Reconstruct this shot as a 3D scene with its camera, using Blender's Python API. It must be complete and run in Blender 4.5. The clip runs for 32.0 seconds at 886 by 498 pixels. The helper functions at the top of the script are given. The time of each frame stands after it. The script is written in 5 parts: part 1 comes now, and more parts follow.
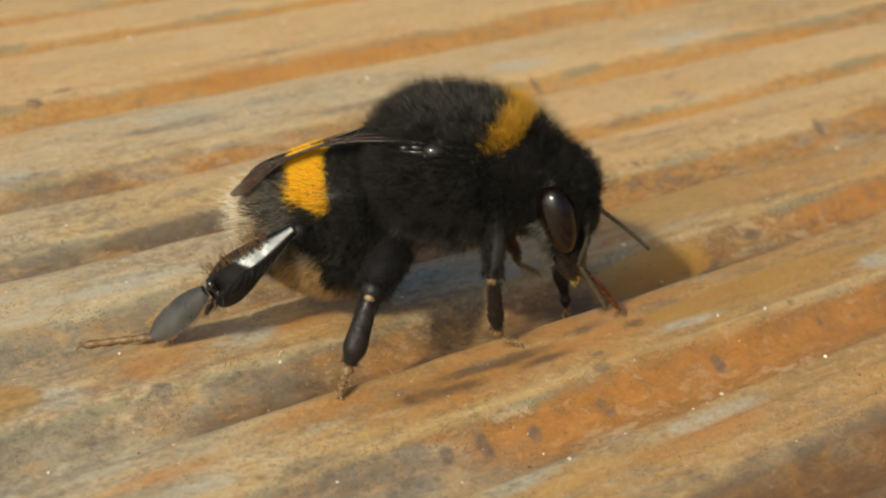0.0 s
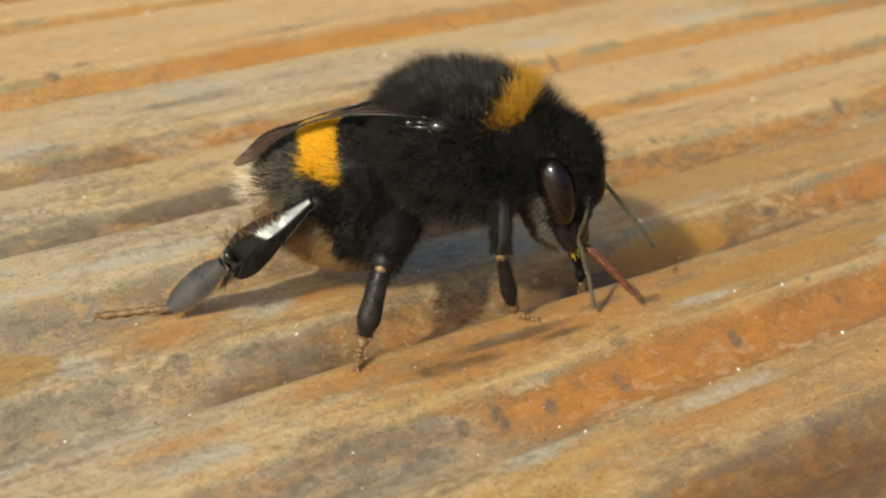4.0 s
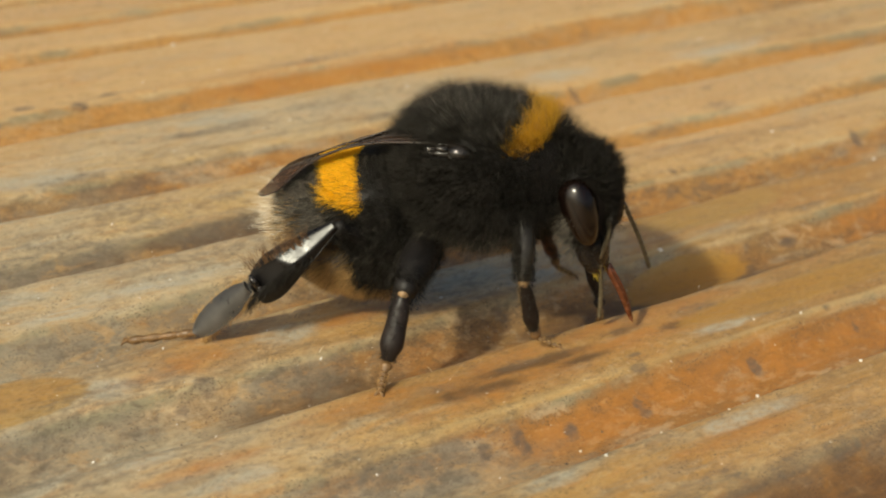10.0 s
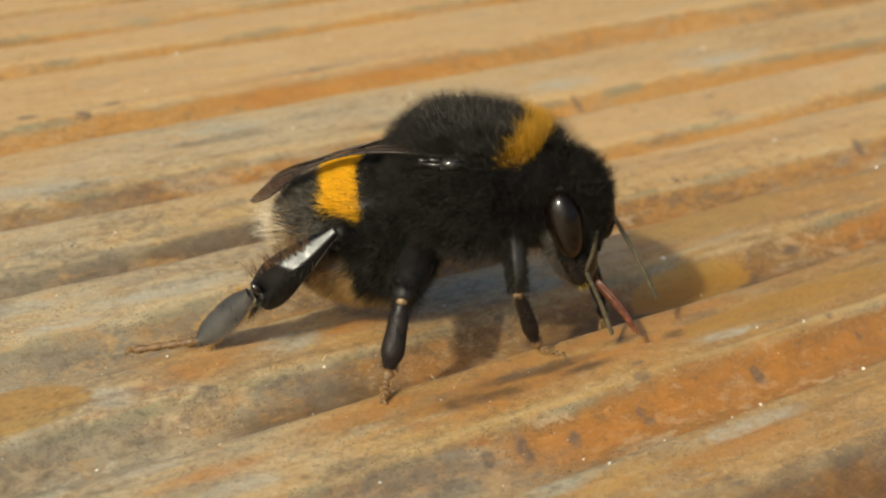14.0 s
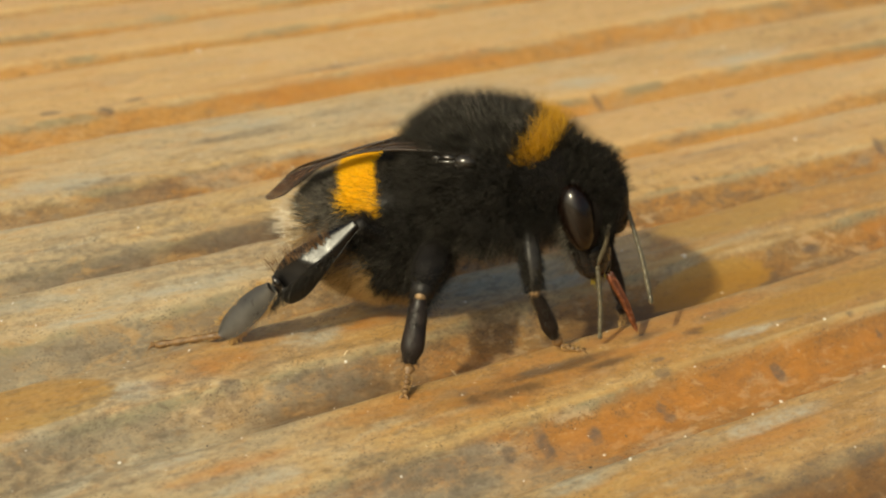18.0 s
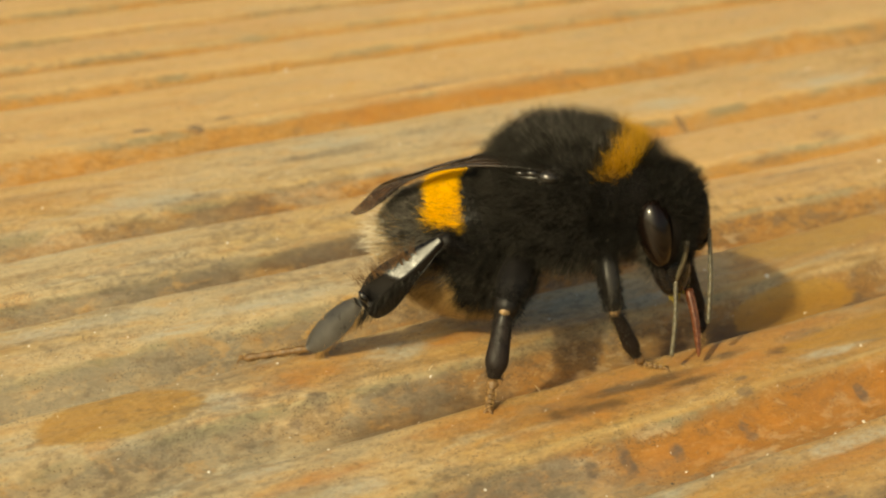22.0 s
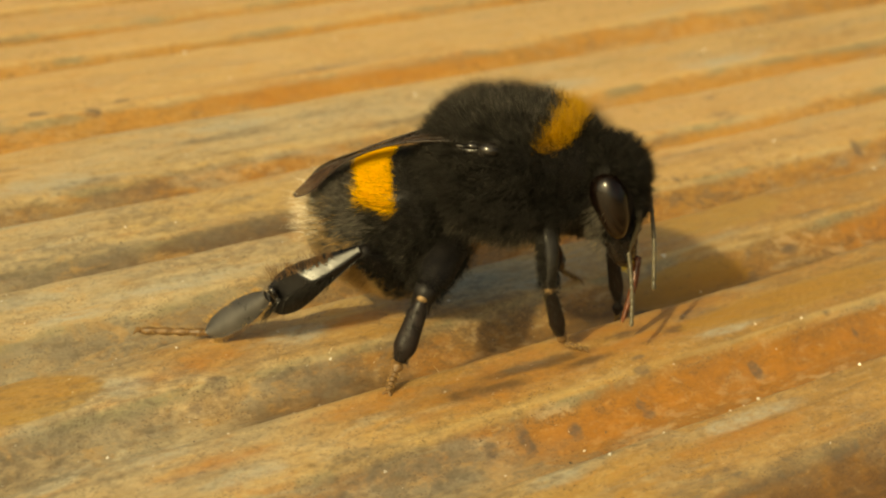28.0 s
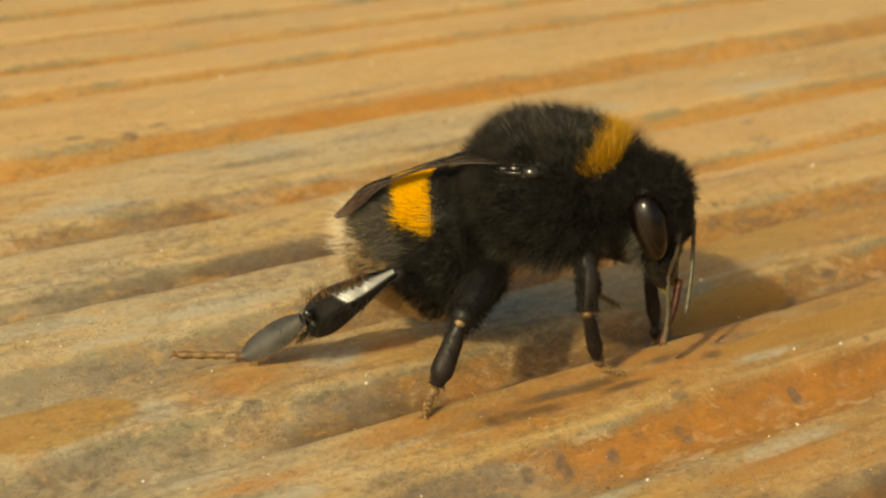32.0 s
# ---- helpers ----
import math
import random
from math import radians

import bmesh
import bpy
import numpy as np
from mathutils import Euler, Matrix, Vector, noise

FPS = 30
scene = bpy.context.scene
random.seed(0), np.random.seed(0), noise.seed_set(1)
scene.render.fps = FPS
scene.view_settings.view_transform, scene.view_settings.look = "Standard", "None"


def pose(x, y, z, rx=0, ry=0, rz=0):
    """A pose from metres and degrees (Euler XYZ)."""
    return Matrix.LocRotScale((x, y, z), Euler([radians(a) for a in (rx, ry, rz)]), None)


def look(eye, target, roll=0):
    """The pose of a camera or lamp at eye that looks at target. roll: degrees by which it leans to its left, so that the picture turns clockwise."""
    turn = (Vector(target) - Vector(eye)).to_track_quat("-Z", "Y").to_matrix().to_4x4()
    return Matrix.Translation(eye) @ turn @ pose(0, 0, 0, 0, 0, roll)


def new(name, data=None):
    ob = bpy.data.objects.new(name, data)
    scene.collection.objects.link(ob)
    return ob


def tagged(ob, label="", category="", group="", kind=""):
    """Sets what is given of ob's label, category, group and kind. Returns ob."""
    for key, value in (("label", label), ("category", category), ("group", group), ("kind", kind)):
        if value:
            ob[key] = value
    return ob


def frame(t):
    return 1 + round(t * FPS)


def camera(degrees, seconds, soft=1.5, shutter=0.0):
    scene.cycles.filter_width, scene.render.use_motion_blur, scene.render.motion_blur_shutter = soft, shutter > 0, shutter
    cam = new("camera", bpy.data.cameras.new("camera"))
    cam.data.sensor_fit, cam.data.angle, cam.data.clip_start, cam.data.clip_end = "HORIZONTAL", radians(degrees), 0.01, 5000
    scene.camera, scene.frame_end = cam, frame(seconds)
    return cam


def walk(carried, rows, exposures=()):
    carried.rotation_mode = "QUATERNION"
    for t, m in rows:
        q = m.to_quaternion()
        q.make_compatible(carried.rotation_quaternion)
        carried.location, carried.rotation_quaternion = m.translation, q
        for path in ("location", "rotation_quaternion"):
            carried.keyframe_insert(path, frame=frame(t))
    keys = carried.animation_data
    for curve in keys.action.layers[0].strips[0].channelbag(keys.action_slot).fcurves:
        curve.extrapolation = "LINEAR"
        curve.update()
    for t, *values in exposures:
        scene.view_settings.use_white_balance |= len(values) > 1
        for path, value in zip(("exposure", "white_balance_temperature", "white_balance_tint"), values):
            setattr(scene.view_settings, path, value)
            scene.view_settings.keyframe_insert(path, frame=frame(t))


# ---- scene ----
cam = camera(28, 32.0, soft=2.2)
cam.data.dof.use_dof, cam.data.dof.focus_distance, cam.data.dof.aperture_fstop = True, 0.078, 100
PATH = [
    (0, pose(0.000270, -0.081995, 0.037268, 65.3499, -3.6576, 0.4050)),
    (0.5, pose(0.000280, -0.081981, 0.037267, 65.3750, -3.6427, 0.4032)),
    (1, pose(0.000264, -0.081988, 0.037393, 63.6419, -3.3479, 1.1939)),
    (1.5, pose(0.000128, -0.082517, 0.037308, 66.2734, -3.5302, 0.8706)),
    (2, pose(0.000243, -0.082937, 0.036978, 66.9550, -3.4859, 1.1559)),
    (2.5, pose(0.000079, -0.082595, 0.037275, 65.8271, -3.4834, 0.9050)),
    (4.5, pose(0.000291, -0.082182, 0.036673, 64.8177, -3.8155, 1.0391)),
    (5, pose(0.000191, -0.082568, 0.036731, 65.8234, -3.8136, 0.9027)),
    (5.5, pose(-0.000082, -0.083939, 0.036884, 65.5434, -3.4681, 2.6980)),
    (6, pose(-0.000034, -0.084368, 0.037024, 66.9941, -3.4958, 2.5921)),
    (6.5, pose(-0.000092, -0.084104, 0.036960, 66.9442, -3.5032, 2.6239)),
    (7, pose(0.000017, -0.083644, 0.036624, 66.1076, -3.6077, 2.1716)),
    (7.5, pose(-0.000019, -0.083249, 0.036633, 65.5136, -3.7119, 1.7345)),
    (8, pose(0.000016, -0.083247, 0.036674, 65.3780, -3.6806, 1.8020)),
    (8.5, pose(-0.000015, -0.083298, 0.036682, 65.4604, -3.7047, 1.7719)),
    (9, pose(0.000032, -0.083298, 0.036695, 65.5157, -3.6742, 1.7809)),
    (9.5, pose(0.000013, -0.083374, 0.036625, 65.6682, -3.6801, 1.7804)),
    (10, pose(0.000021, -0.083382, 0.036773, 65.9917, -3.7774, 1.6347)),
    (10.5, pose(0.000028, -0.083369, 0.036768, 65.9393, -3.7478, 1.6475)),
    (11, pose(0.000048, -0.083467, 0.036722, 66.0158, -3.7402, 1.7195)),
    (11.5, pose(0.000020, -0.083468, 0.036752, 66.1050, -3.7561, 1.6663)),
    (12, pose(0.000007, -0.083469, 0.036740, 66.2227, -3.7791, 1.6273)),
    (12.5, pose(-0.000005, -0.083471, 0.036744, 66.2176, -3.7613, 1.6152)),
    (13, pose(-0.000000, -0.083480, 0.036769, 66.1743, -3.7516, 1.6550)),
    (13.5, pose(-0.000062, -0.083462, 0.036809, 66.0102, -3.7491, 1.7057)),
    (14, pose(0.000019, -0.083519, 0.036782, 66.2854, -3.7311, 1.7246)),
    (14.5, pose(0.000027, -0.083636, 0.036923, 66.4410, -3.7643, 1.7186)),
    (16.5, pose(-0.000110, -0.083789, 0.036874, 66.7791, -3.8728, 1.7571)),
    (17, pose(-0.000145, -0.083878, 0.036728, 66.7484, -3.8191, 2.0954)),
    (17.5, pose(-0.000100, -0.083789, 0.036540, 66.3201, -3.7428, 2.2066)),
    (18, pose(-0.000202, -0.083827, 0.036622, 66.2924, -3.7766, 2.3188)),
    (18.5, pose(-0.000196, -0.083855, 0.036587, 65.9625, -3.6516, 2.7994)),
    (19, pose(-0.000271, -0.083897, 0.036607, 65.8586, -3.6395, 3.0600)),
    (19.5, pose(-0.000364, -0.084125, 0.036592, 65.7102, -3.5086, 3.7363)),
    (20, pose(-0.000445, -0.084266, 0.036536, 65.4116, -3.3444, 4.4559)),
    (20.5, pose(-0.000363, -0.084433, 0.036748, 65.9144, -3.3003, 4.5396)),
    (21, pose(-0.000470, -0.084526, 0.036680, 65.8625, -3.3232, 4.6515)),
    (21.5, pose(-0.000379, -0.084802, 0.036772, 66.8260, -3.2826, 4.7699)),
    (22, pose(-0.000437, -0.084909, 0.036807, 66.8497, -3.2555, 4.8668)),
    (22.5, pose(-0.000415, -0.084995, 0.036816, 66.9498, -3.2019, 5.0224)),
    (23, pose(-0.000410, -0.085028, 0.036810, 66.9017, -3.1914, 5.1454)),
    (23.5, pose(-0.000414, -0.085024, 0.036770, 66.7882, -3.2028, 5.1808)),
    (24, pose(-0.000418, -0.085005, 0.036779, 66.7789, -3.2101, 5.2084)),
    (24.5, pose(-0.000421, -0.084926, 0.036749, 66.6428, -3.1830, 5.2149)),
    (26.5, pose(-0.000500, -0.085071, 0.036671, 66.4184, -3.1260, 5.7784)),
    (27, pose(-0.000178, -0.084818, 0.036852, 66.0333, -3.1866, 5.7748)),
    (27.5, pose(-0.000089, -0.083972, 0.036326, 66.0600, -4.3065, 1.6095)),
    (28, pose(-0.000138, -0.085073, 0.037054, 66.3746, -4.0500, 1.8831)),
    (28.5, pose(-0.000145, -0.084342, 0.036694, 66.6389, -3.8684, 2.2544)),
    (29, pose(-0.000089, -0.084444, 0.036702, 66.8370, -3.8694, 2.2079)),
    (29.5, pose(-0.000121, -0.084518, 0.036677, 66.8678, -3.9177, 2.2437)),
    (30, pose(-0.000177, -0.084497, 0.036705, 66.7884, -3.9207, 2.3662)),
    (30.5, pose(-0.000180, -0.084644, 0.036774, 66.6929, -3.7553, 2.7260)),
    (31, pose(-0.000160, -0.084677, 0.036726, 67.0276, -3.7498, 2.6359)),
    (31.5, pose(-0.000227, -0.084673, 0.036767, 67.0113, -3.8050, 2.6552)),
    (32, pose(-0.000205, -0.084841, 0.036779, 67.1746, -3.6994, 2.9557)),
]
walk(cam, PATH, exposures=[(0, 0.225, 6550, -1), (2, 0.265, 6250, -0.5), (5, 0.405, 6550, -0.5), (6, 0.385, 6500, -1), (7, 0.225, 7400, -1), (9, 0.205, 7100, -1), (11, 0.21, 6900, -0.8), (13, 0.23, 6700, -0.5), (17, 0.275, 7450, -2.8), (20, 0.295, 8300, -4), (22, 0.32, 9300, -6), (23, 0.20, 10300, -6.5), (24, 0.195, 11300, -7), (27, 0.215, 11800, -8), (28, 0.225, 12300, -7.5), (30, 0.24, 9900, -5.8), (32, 0.205, 9500, -4.5)])

# ---- light ----
SUN_HEIGHT = 39
SUN_COURSE = 56
SUN_TO = Vector((math.cos(radians(SUN_COURSE)), math.sin(radians(SUN_COURSE)), 0.0)) * math.cos(radians(SUN_HEIGHT)) + Vector((0, 0, -math.sin(radians(SUN_HEIGHT))))
world = bpy.data.worlds.new("sky")
scene.world = world
world.use_nodes = True
sky = world.node_tree.nodes.new("ShaderNodeTexSky")
sky.sky_type, sky.sun_disc = "NISHITA", False
sky.air_density, sky.dust_density, sky.ozone_density = 0.7, 5.0, 0.5
sky.sun_elevation = radians(SUN_HEIGHT)
sky.sun_rotation = math.atan2(-SUN_TO.x, -SUN_TO.y)
world.node_tree.links.new(sky.outputs[0], world.node_tree.nodes["Background"].inputs[0])
world.node_tree.nodes["Background"].inputs[1].default_value = 0.096
sun = new("sun", bpy.data.lights.new("sun", "SUN"))
sun.data.energy, sun.data.angle, sun.data.color = 2.5, radians(2.0), (1.0, 0.93, 0.82)
sun.matrix_world = look(-SUN_TO * 3, (0, 0, 0))

# ---- small tools ----
MM = 0.001
DECK_TURN = 39.2


def mesh_from(name, verts, faces, material=None, smooth=True):
    """A mesh from arrays: verts (n, 3), faces a list of (m, 3) or (m, 4) arrays."""
    me = bpy.data.meshes.new(name)
    verts = np.asarray(verts, dtype=np.float32)
    loops = np.concatenate([np.asarray(f).ravel() for f in faces]).astype(np.int32)
    totals = np.concatenate([np.full(len(f), np.asarray(f).shape[1]) for f in faces]).astype(np.int32)
    starts = np.concatenate([[0], np.cumsum(totals)[:-1]]).astype(np.int32)
    me.vertices.add(len(verts))
    me.vertices.foreach_set("co", verts.ravel())
    me.loops.add(len(loops))
    me.loops.foreach_set("vertex_index", loops)
    me.polygons.add(len(totals))
    me.polygons.foreach_set("loop_start", starts)
    me.polygons.foreach_set("loop_total", totals)
    me.polygons.foreach_set("use_smooth", np.full(len(totals), smooth))
    if material:
        me.materials.append(material)
    me.update(calc_edges=True)
    me.validate()
    return me


def child(name, mesh, parent, label=""):
    ob = new(name, mesh)
    ob.parent = parent
    return tagged(ob, label)


def unit(v):
    v = np.asarray(v, dtype=float)
    return v / (np.linalg.norm(v, axis=-1, keepdims=True) + 1e-12)


def value_noise(x, y, seed, cell):
    """Smooth noise of about -1..1 on a grid of that cell size."""
    rng = np.random.default_rng(seed)
    table = rng.uniform(-1, 1, (256, 256))
    x, y = np.asarray(x) / cell + 91.3, np.asarray(y) / cell + 37.7
    i, j = np.floor(x).astype(int), np.floor(y).astype(int)
    a, b = x - i, y - j
    a, b = a * a * (3 - 2 * a), b * b * (3 - 2 * b)
    i0, i1, j0, j1 = i % 256, (i + 1) % 256, j % 256, (j + 1) % 256
    return (table[i0, j0] * (1 - a) + table[i1, j0] * a) * (1 - b) + (table[i0, j1] * (1 - a) + table[i1, j1] * a) * b


class Shader:
    """A node material, wired in a few words."""

    def __init__(self, name):
        self.mat = bpy.data.materials.new(name)
        self.mat.use_nodes = True
        self.tree = self.mat.node_tree
        self.bsdf = self.tree.nodes["Principled BSDF"]

    def add(self, kind, **values):
        n = self.tree.nodes.new(kind)
        for key, v in values.items():
            setattr(n, key, v)
        return n

    def put(self, socket, value):
        if isinstance(value, bpy.types.NodeSocket):
            self.tree.links.new(value, socket)
        else:
            socket.default_value = value

    def coords(self):
        return self.add("ShaderNodeTexCoord").outputs["Object"]

    def scaled(self, vec, scale, offset=(0, 0, 0)):
        n = self.add("ShaderNodeMapping")
        self.put(n.inputs["Vector"], vec)
        n.inputs["Scale"].default_value = scale
        n.inputs["Location"].default_value = offset
        return n.outputs[0]

    def noise(self, vec, scale=1.0, detail=4.0, rough=0.55, twist=0.0):
        n = self.add("ShaderNodeTexNoise")
        self.put(n.inputs["Vector"], vec)
        n.inputs["Scale"].default_value = scale
        n.inputs["Detail"].default_value = detail
        n.inputs["Roughness"].default_value = rough
        n.inputs["Distortion"].default_value = twist
        return n.outputs[0]

    def ramp(self, value, lo, hi, a=0.0, b=1.0):
        n = self.add("ShaderNodeMapRange", interpolation_type="SMOOTHSTEP")
        self.put(n.inputs[0], value)
        for k, v in zip((1, 2, 3, 4), (lo, hi, a, b)):
            n.inputs[k].default_value = v
        return n.outputs[0]

    def math(self, op, a, b=0.0):
        n = self.add("ShaderNodeMath", operation=op)
        self.put(n.inputs[0], a)
        self.put(n.inputs[1], b)
        return n.outputs[0]

    def mix(self, fac, a, b):
        n = self.add("ShaderNodeMix", data_type="RGBA")
        self.put(n.inputs[0], fac)
        for s, v in ((n.inputs[6], a), (n.inputs[7], b)):
            self.put(s, v if isinstance(v, bpy.types.NodeSocket) else (*v, 1.0))
        return n.outputs[2]

    def bump(self, height, strength, distance):
        n = self.add("ShaderNodeBump")
        n.inputs["Strength"].default_value = strength
        n.inputs["Distance"].default_value = distance
        self.put(n.inputs["Height"], height)
        self.put(self.bsdf.inputs["Normal"], n.outputs[0])

    def set(self, **values):
        names = {"color": "Base Color", "rough": "Roughness", "metal": "Metallic", "alpha": "Alpha", "spec": "Specular IOR Level",
                 "sheen": "Sheen Weight", "coat": "Coat Weight", "trans": "Transmission Weight", "sss": "Subsurface Weight", "ior": "IOR"}
        for key, v in values.items():
            if key == "color" and not isinstance(v, bpy.types.NodeSocket):
                v = (*v, 1.0)
            self.put(self.bsdf.inputs[names[key]], v)
        return self.mat


# ---- materials ----
# tints of the timber, mostly stains, some shade and glare painted in: along the grain, across it, half length, half
# width, all in mm
GREY_STAINS = [(-14.8, -16.8, 3.8, 1.0), (-9.0, -17.4, 1.0, 0.6), (-17.9, 8.1, 4.0, 0.9), (-19.8, 0.8, 1.6, 0.9), (-13.0, -7.8, 1.1, 0.5), (-16.3, -15.7, 1.8, 1.0), (-9.8, -12.3, 0.9, 0.35), (-7.6, 8.0, 3.4, 0.8), (-12.5, 16.7, 2.0, 0.6), (-0.4, 19.7, 2.2, 0.6),
               (-3.5, 19.6, 1.6, 0.4), (10.4, 27.9, 3.0, 0.35), (-5.0, -12.3, 1.5, 0.35), (9.7, -13.9, 2.0, 0.5), (-4.5, -24.3, 2.6, 0.5), (1.0, -24.7, 2.4, 0.4), (29.2, 8.7, 1.2, 0.6), (23.1, 7.8, 1.8, 0.35), (10.2, 17.2, 2.8, 0.3),
               (-14.2, -7.2, 1.3, 0.5), (-22.3, -7.3, 2.0, 0.5), (-11.3, 9.1, 1.8, 0.5), (22.8, 4.6, 3.1, 0.3), (21.4, -6.0, 1.5, 0.3), (-26.3, -7.3, 3.0, 1.2), (6.0, -12.2, 1.6, 0.4), (-17.0, -9.5, 3.0, 0.6), (3.0, -24.7, 13.0, 0.45), (-4.9, -24.2, 2.2, 0.8), (-17.6, -16.4, 2.4, 0.8), (-20.3, 0.3, 2.6, 0.9), (-16.5, -1.2, 1.6, 0.6)]
KNOT_MARKS = [(-8.3, -16.4, 0.36, 0.75), (5.8, -16.7, 0.32, 0.5), (-1.6, -16.5, 0.26, 0.28), (-1.5, -17.0, 0.36, 0.25), (-5.7, -16.7, 0.36, 0.4), (-10.2, -16.4, 0.32, 0.32), (13.2, -16.5, 0.22, 0.25), (0.1, -14.3, 0.45, 0.2),
              (-0.5, -15.2, 0.5, 0.25), (22.9, 15.5, 0.3, 0.75), (33.4, 0.8, 0.4, 0.6), (18.2, 1.7, 0.3, 0.35), (30.9, 11.6, 0.5, 0.25), (-6.6, 27.2, 0.6, 0.4), (-4.3, 27.9, 0.6, 0.3), (-17.8, -6.6, 0.55, 0.45), (-19.3, -7.2, 0.35, 0.25),
              (12.2, -15.3, 0.3, 0.2), (18.0, -7.6, 0.8, 0.25), (26.0, 6.7, 0.6, 0.35), (-9.8, 27.9, 0.7, 0.35)]
BLEACHED = [(-12.3, -4.6, 1.5, 0.7), (-21.7, -5.1, 1.2, 0.7), (-23.4, -10.9, 1.5, 0.6), (-21.0, -14.0, 1.8, 0.5), (-14.2, 3.0, 5.0, 0.5), (-10.3, -20.6, 1.6, 0.5), (6.2, -14.2, 2.2, 0.35), (23.6, 18.1, 2.6, 0.9), (-0.2, 20.9, 2.6, 0.6),
            (-20.3, 2.1, 1.6, 0.5), (37.7, 17.2, 4.0, 0.7), (19.6, -14.4, 1.2, 0.8), (-14.4, 17.4, 3.5, 1.0), (-24.0, 4.6, 5.0, 0.6), (0.5, -21.0, 3.0, 0.5), (-1.6, -4.0, 2.2, 0.8), (1.8, -5.6, 2.0, 0.5)]
RUSTY = [(-17.3, -4.8, 1.8, 0.8), (-19.9, -5.1, 1.8, 0.4), (-6.8, -8.7, 2.6, 1.2), (7.1, 26.4, 6.0, 0.6), (17.1, 26.6, 8.0, 0.6), (-3.6, -16.8, 5.0, 1.0), (-5.5, -11.7, 2.4, 0.8), (-9.3, -4.7, 2.0, 0.5), (4.0, -16.8, 7.0, 1.1),
         (-21.5, -12.6, 2.6, 0.5), (16.0, -17.0, 7.0, 1.2), (2.0, -13.0, 6.0, 0.6), (-1.0, -22.0, 3.5, 0.6), (30.0, -7.5, 9.0, 0.9), (-7.0, -13.0, 5.0, 1.5), (-13.0, -11.8, 3.0, 0.7), (3.0, -11.6, 6.0, 0.7)]
RIM = [(-8.5, -15.0, 9.0, 0.14), (3.0, -15.2, 13.0, 0.13), (14.0, -15.2, 6.0, 0.16), (10.0, -6.2, 5.0, 0.2), (-6.0, -20.0, 9.0, 0.12)]
# grime, except (7.0, -8.6): the bee's shadow in the groove, painted dark
GRIME_AND_SHADE = [(-3.6, -12.6, 2.2, 0.4), (-7.6, -13.4, 1.8, 0.35), (8.0, -28.6, 26.0, 3.4), (-13.0, -8.6, 5.0, 0.8), (-10.0, 7.2, 8.0, 0.9), (7.0, -8.6, 9.0, 1.1), (-6.3, -12.5, 1.6, 0.4), (-2.2, -13.3, 1.2, 0.35), (1.2, -12.2, 1.2, 0.3), (-9.4, -13.2, 1.3, 0.45), (3.8, -13.0, 0.8, 0.3)]
WEATHERED = [(-25.0, 0.4, 9.0, 3.2), (-24.0, 11.0, 12.0, 5.0), (-26.0, -9.0, 14.0, 7.0), (-16.0, 4.5, 10.0, 4.5), (-14.5, -18.4, 7.0, 2.4), (4.0, 19.5, 16.0, 3.0), (-1.0, -4.6, 5.0, 2.2)]
# far ribs: less dirt, and distant glare painted in as paler wood
CLEAN_GLARE = [(20.0, 42.0, 90.0, 24.0), (30.0, 11.0, 26.0, 10.0)]
VARNISHED = [(-6.5, -12.0, 9.5, 2.3), (12.0, -17.5, 20.0, 3.6), (8.0, -12.8, 20.0, 2.8), (14.0, -22.3, 22.0, 3.0), (-16.5, -4.0, 4.0, 1.4), (28.0, -4.5, 12.0, 2.5), (6.0, -27.6, 34.0, 2.8), (4.0, -22.2, 16.0, 2.2)]
# damp stains, except (10.0, -8.0): the head's shadow in the groove, painted in
DAMP_AND_SHADE = [(-26.3, -4.2, 3.9, 1.75), (15.6, -3.5, 5.8, 1.6), (10.0, -8.0, 4.5, 1.2), (13.0, -13.2, 9.0, 1.1)]

STAINS = {"grey": GREY_STAINS, "knot": KNOT_MARKS, "bleached": BLEACHED, "rusty": RUSTY, "rim": RIM, "grime_shade": GRIME_AND_SHADE, "weathered": WEATHERED, "clean_glare": CLEAN_GLARE, "varnished": VARNISHED, "damp_shade": DAMP_AND_SHADE}


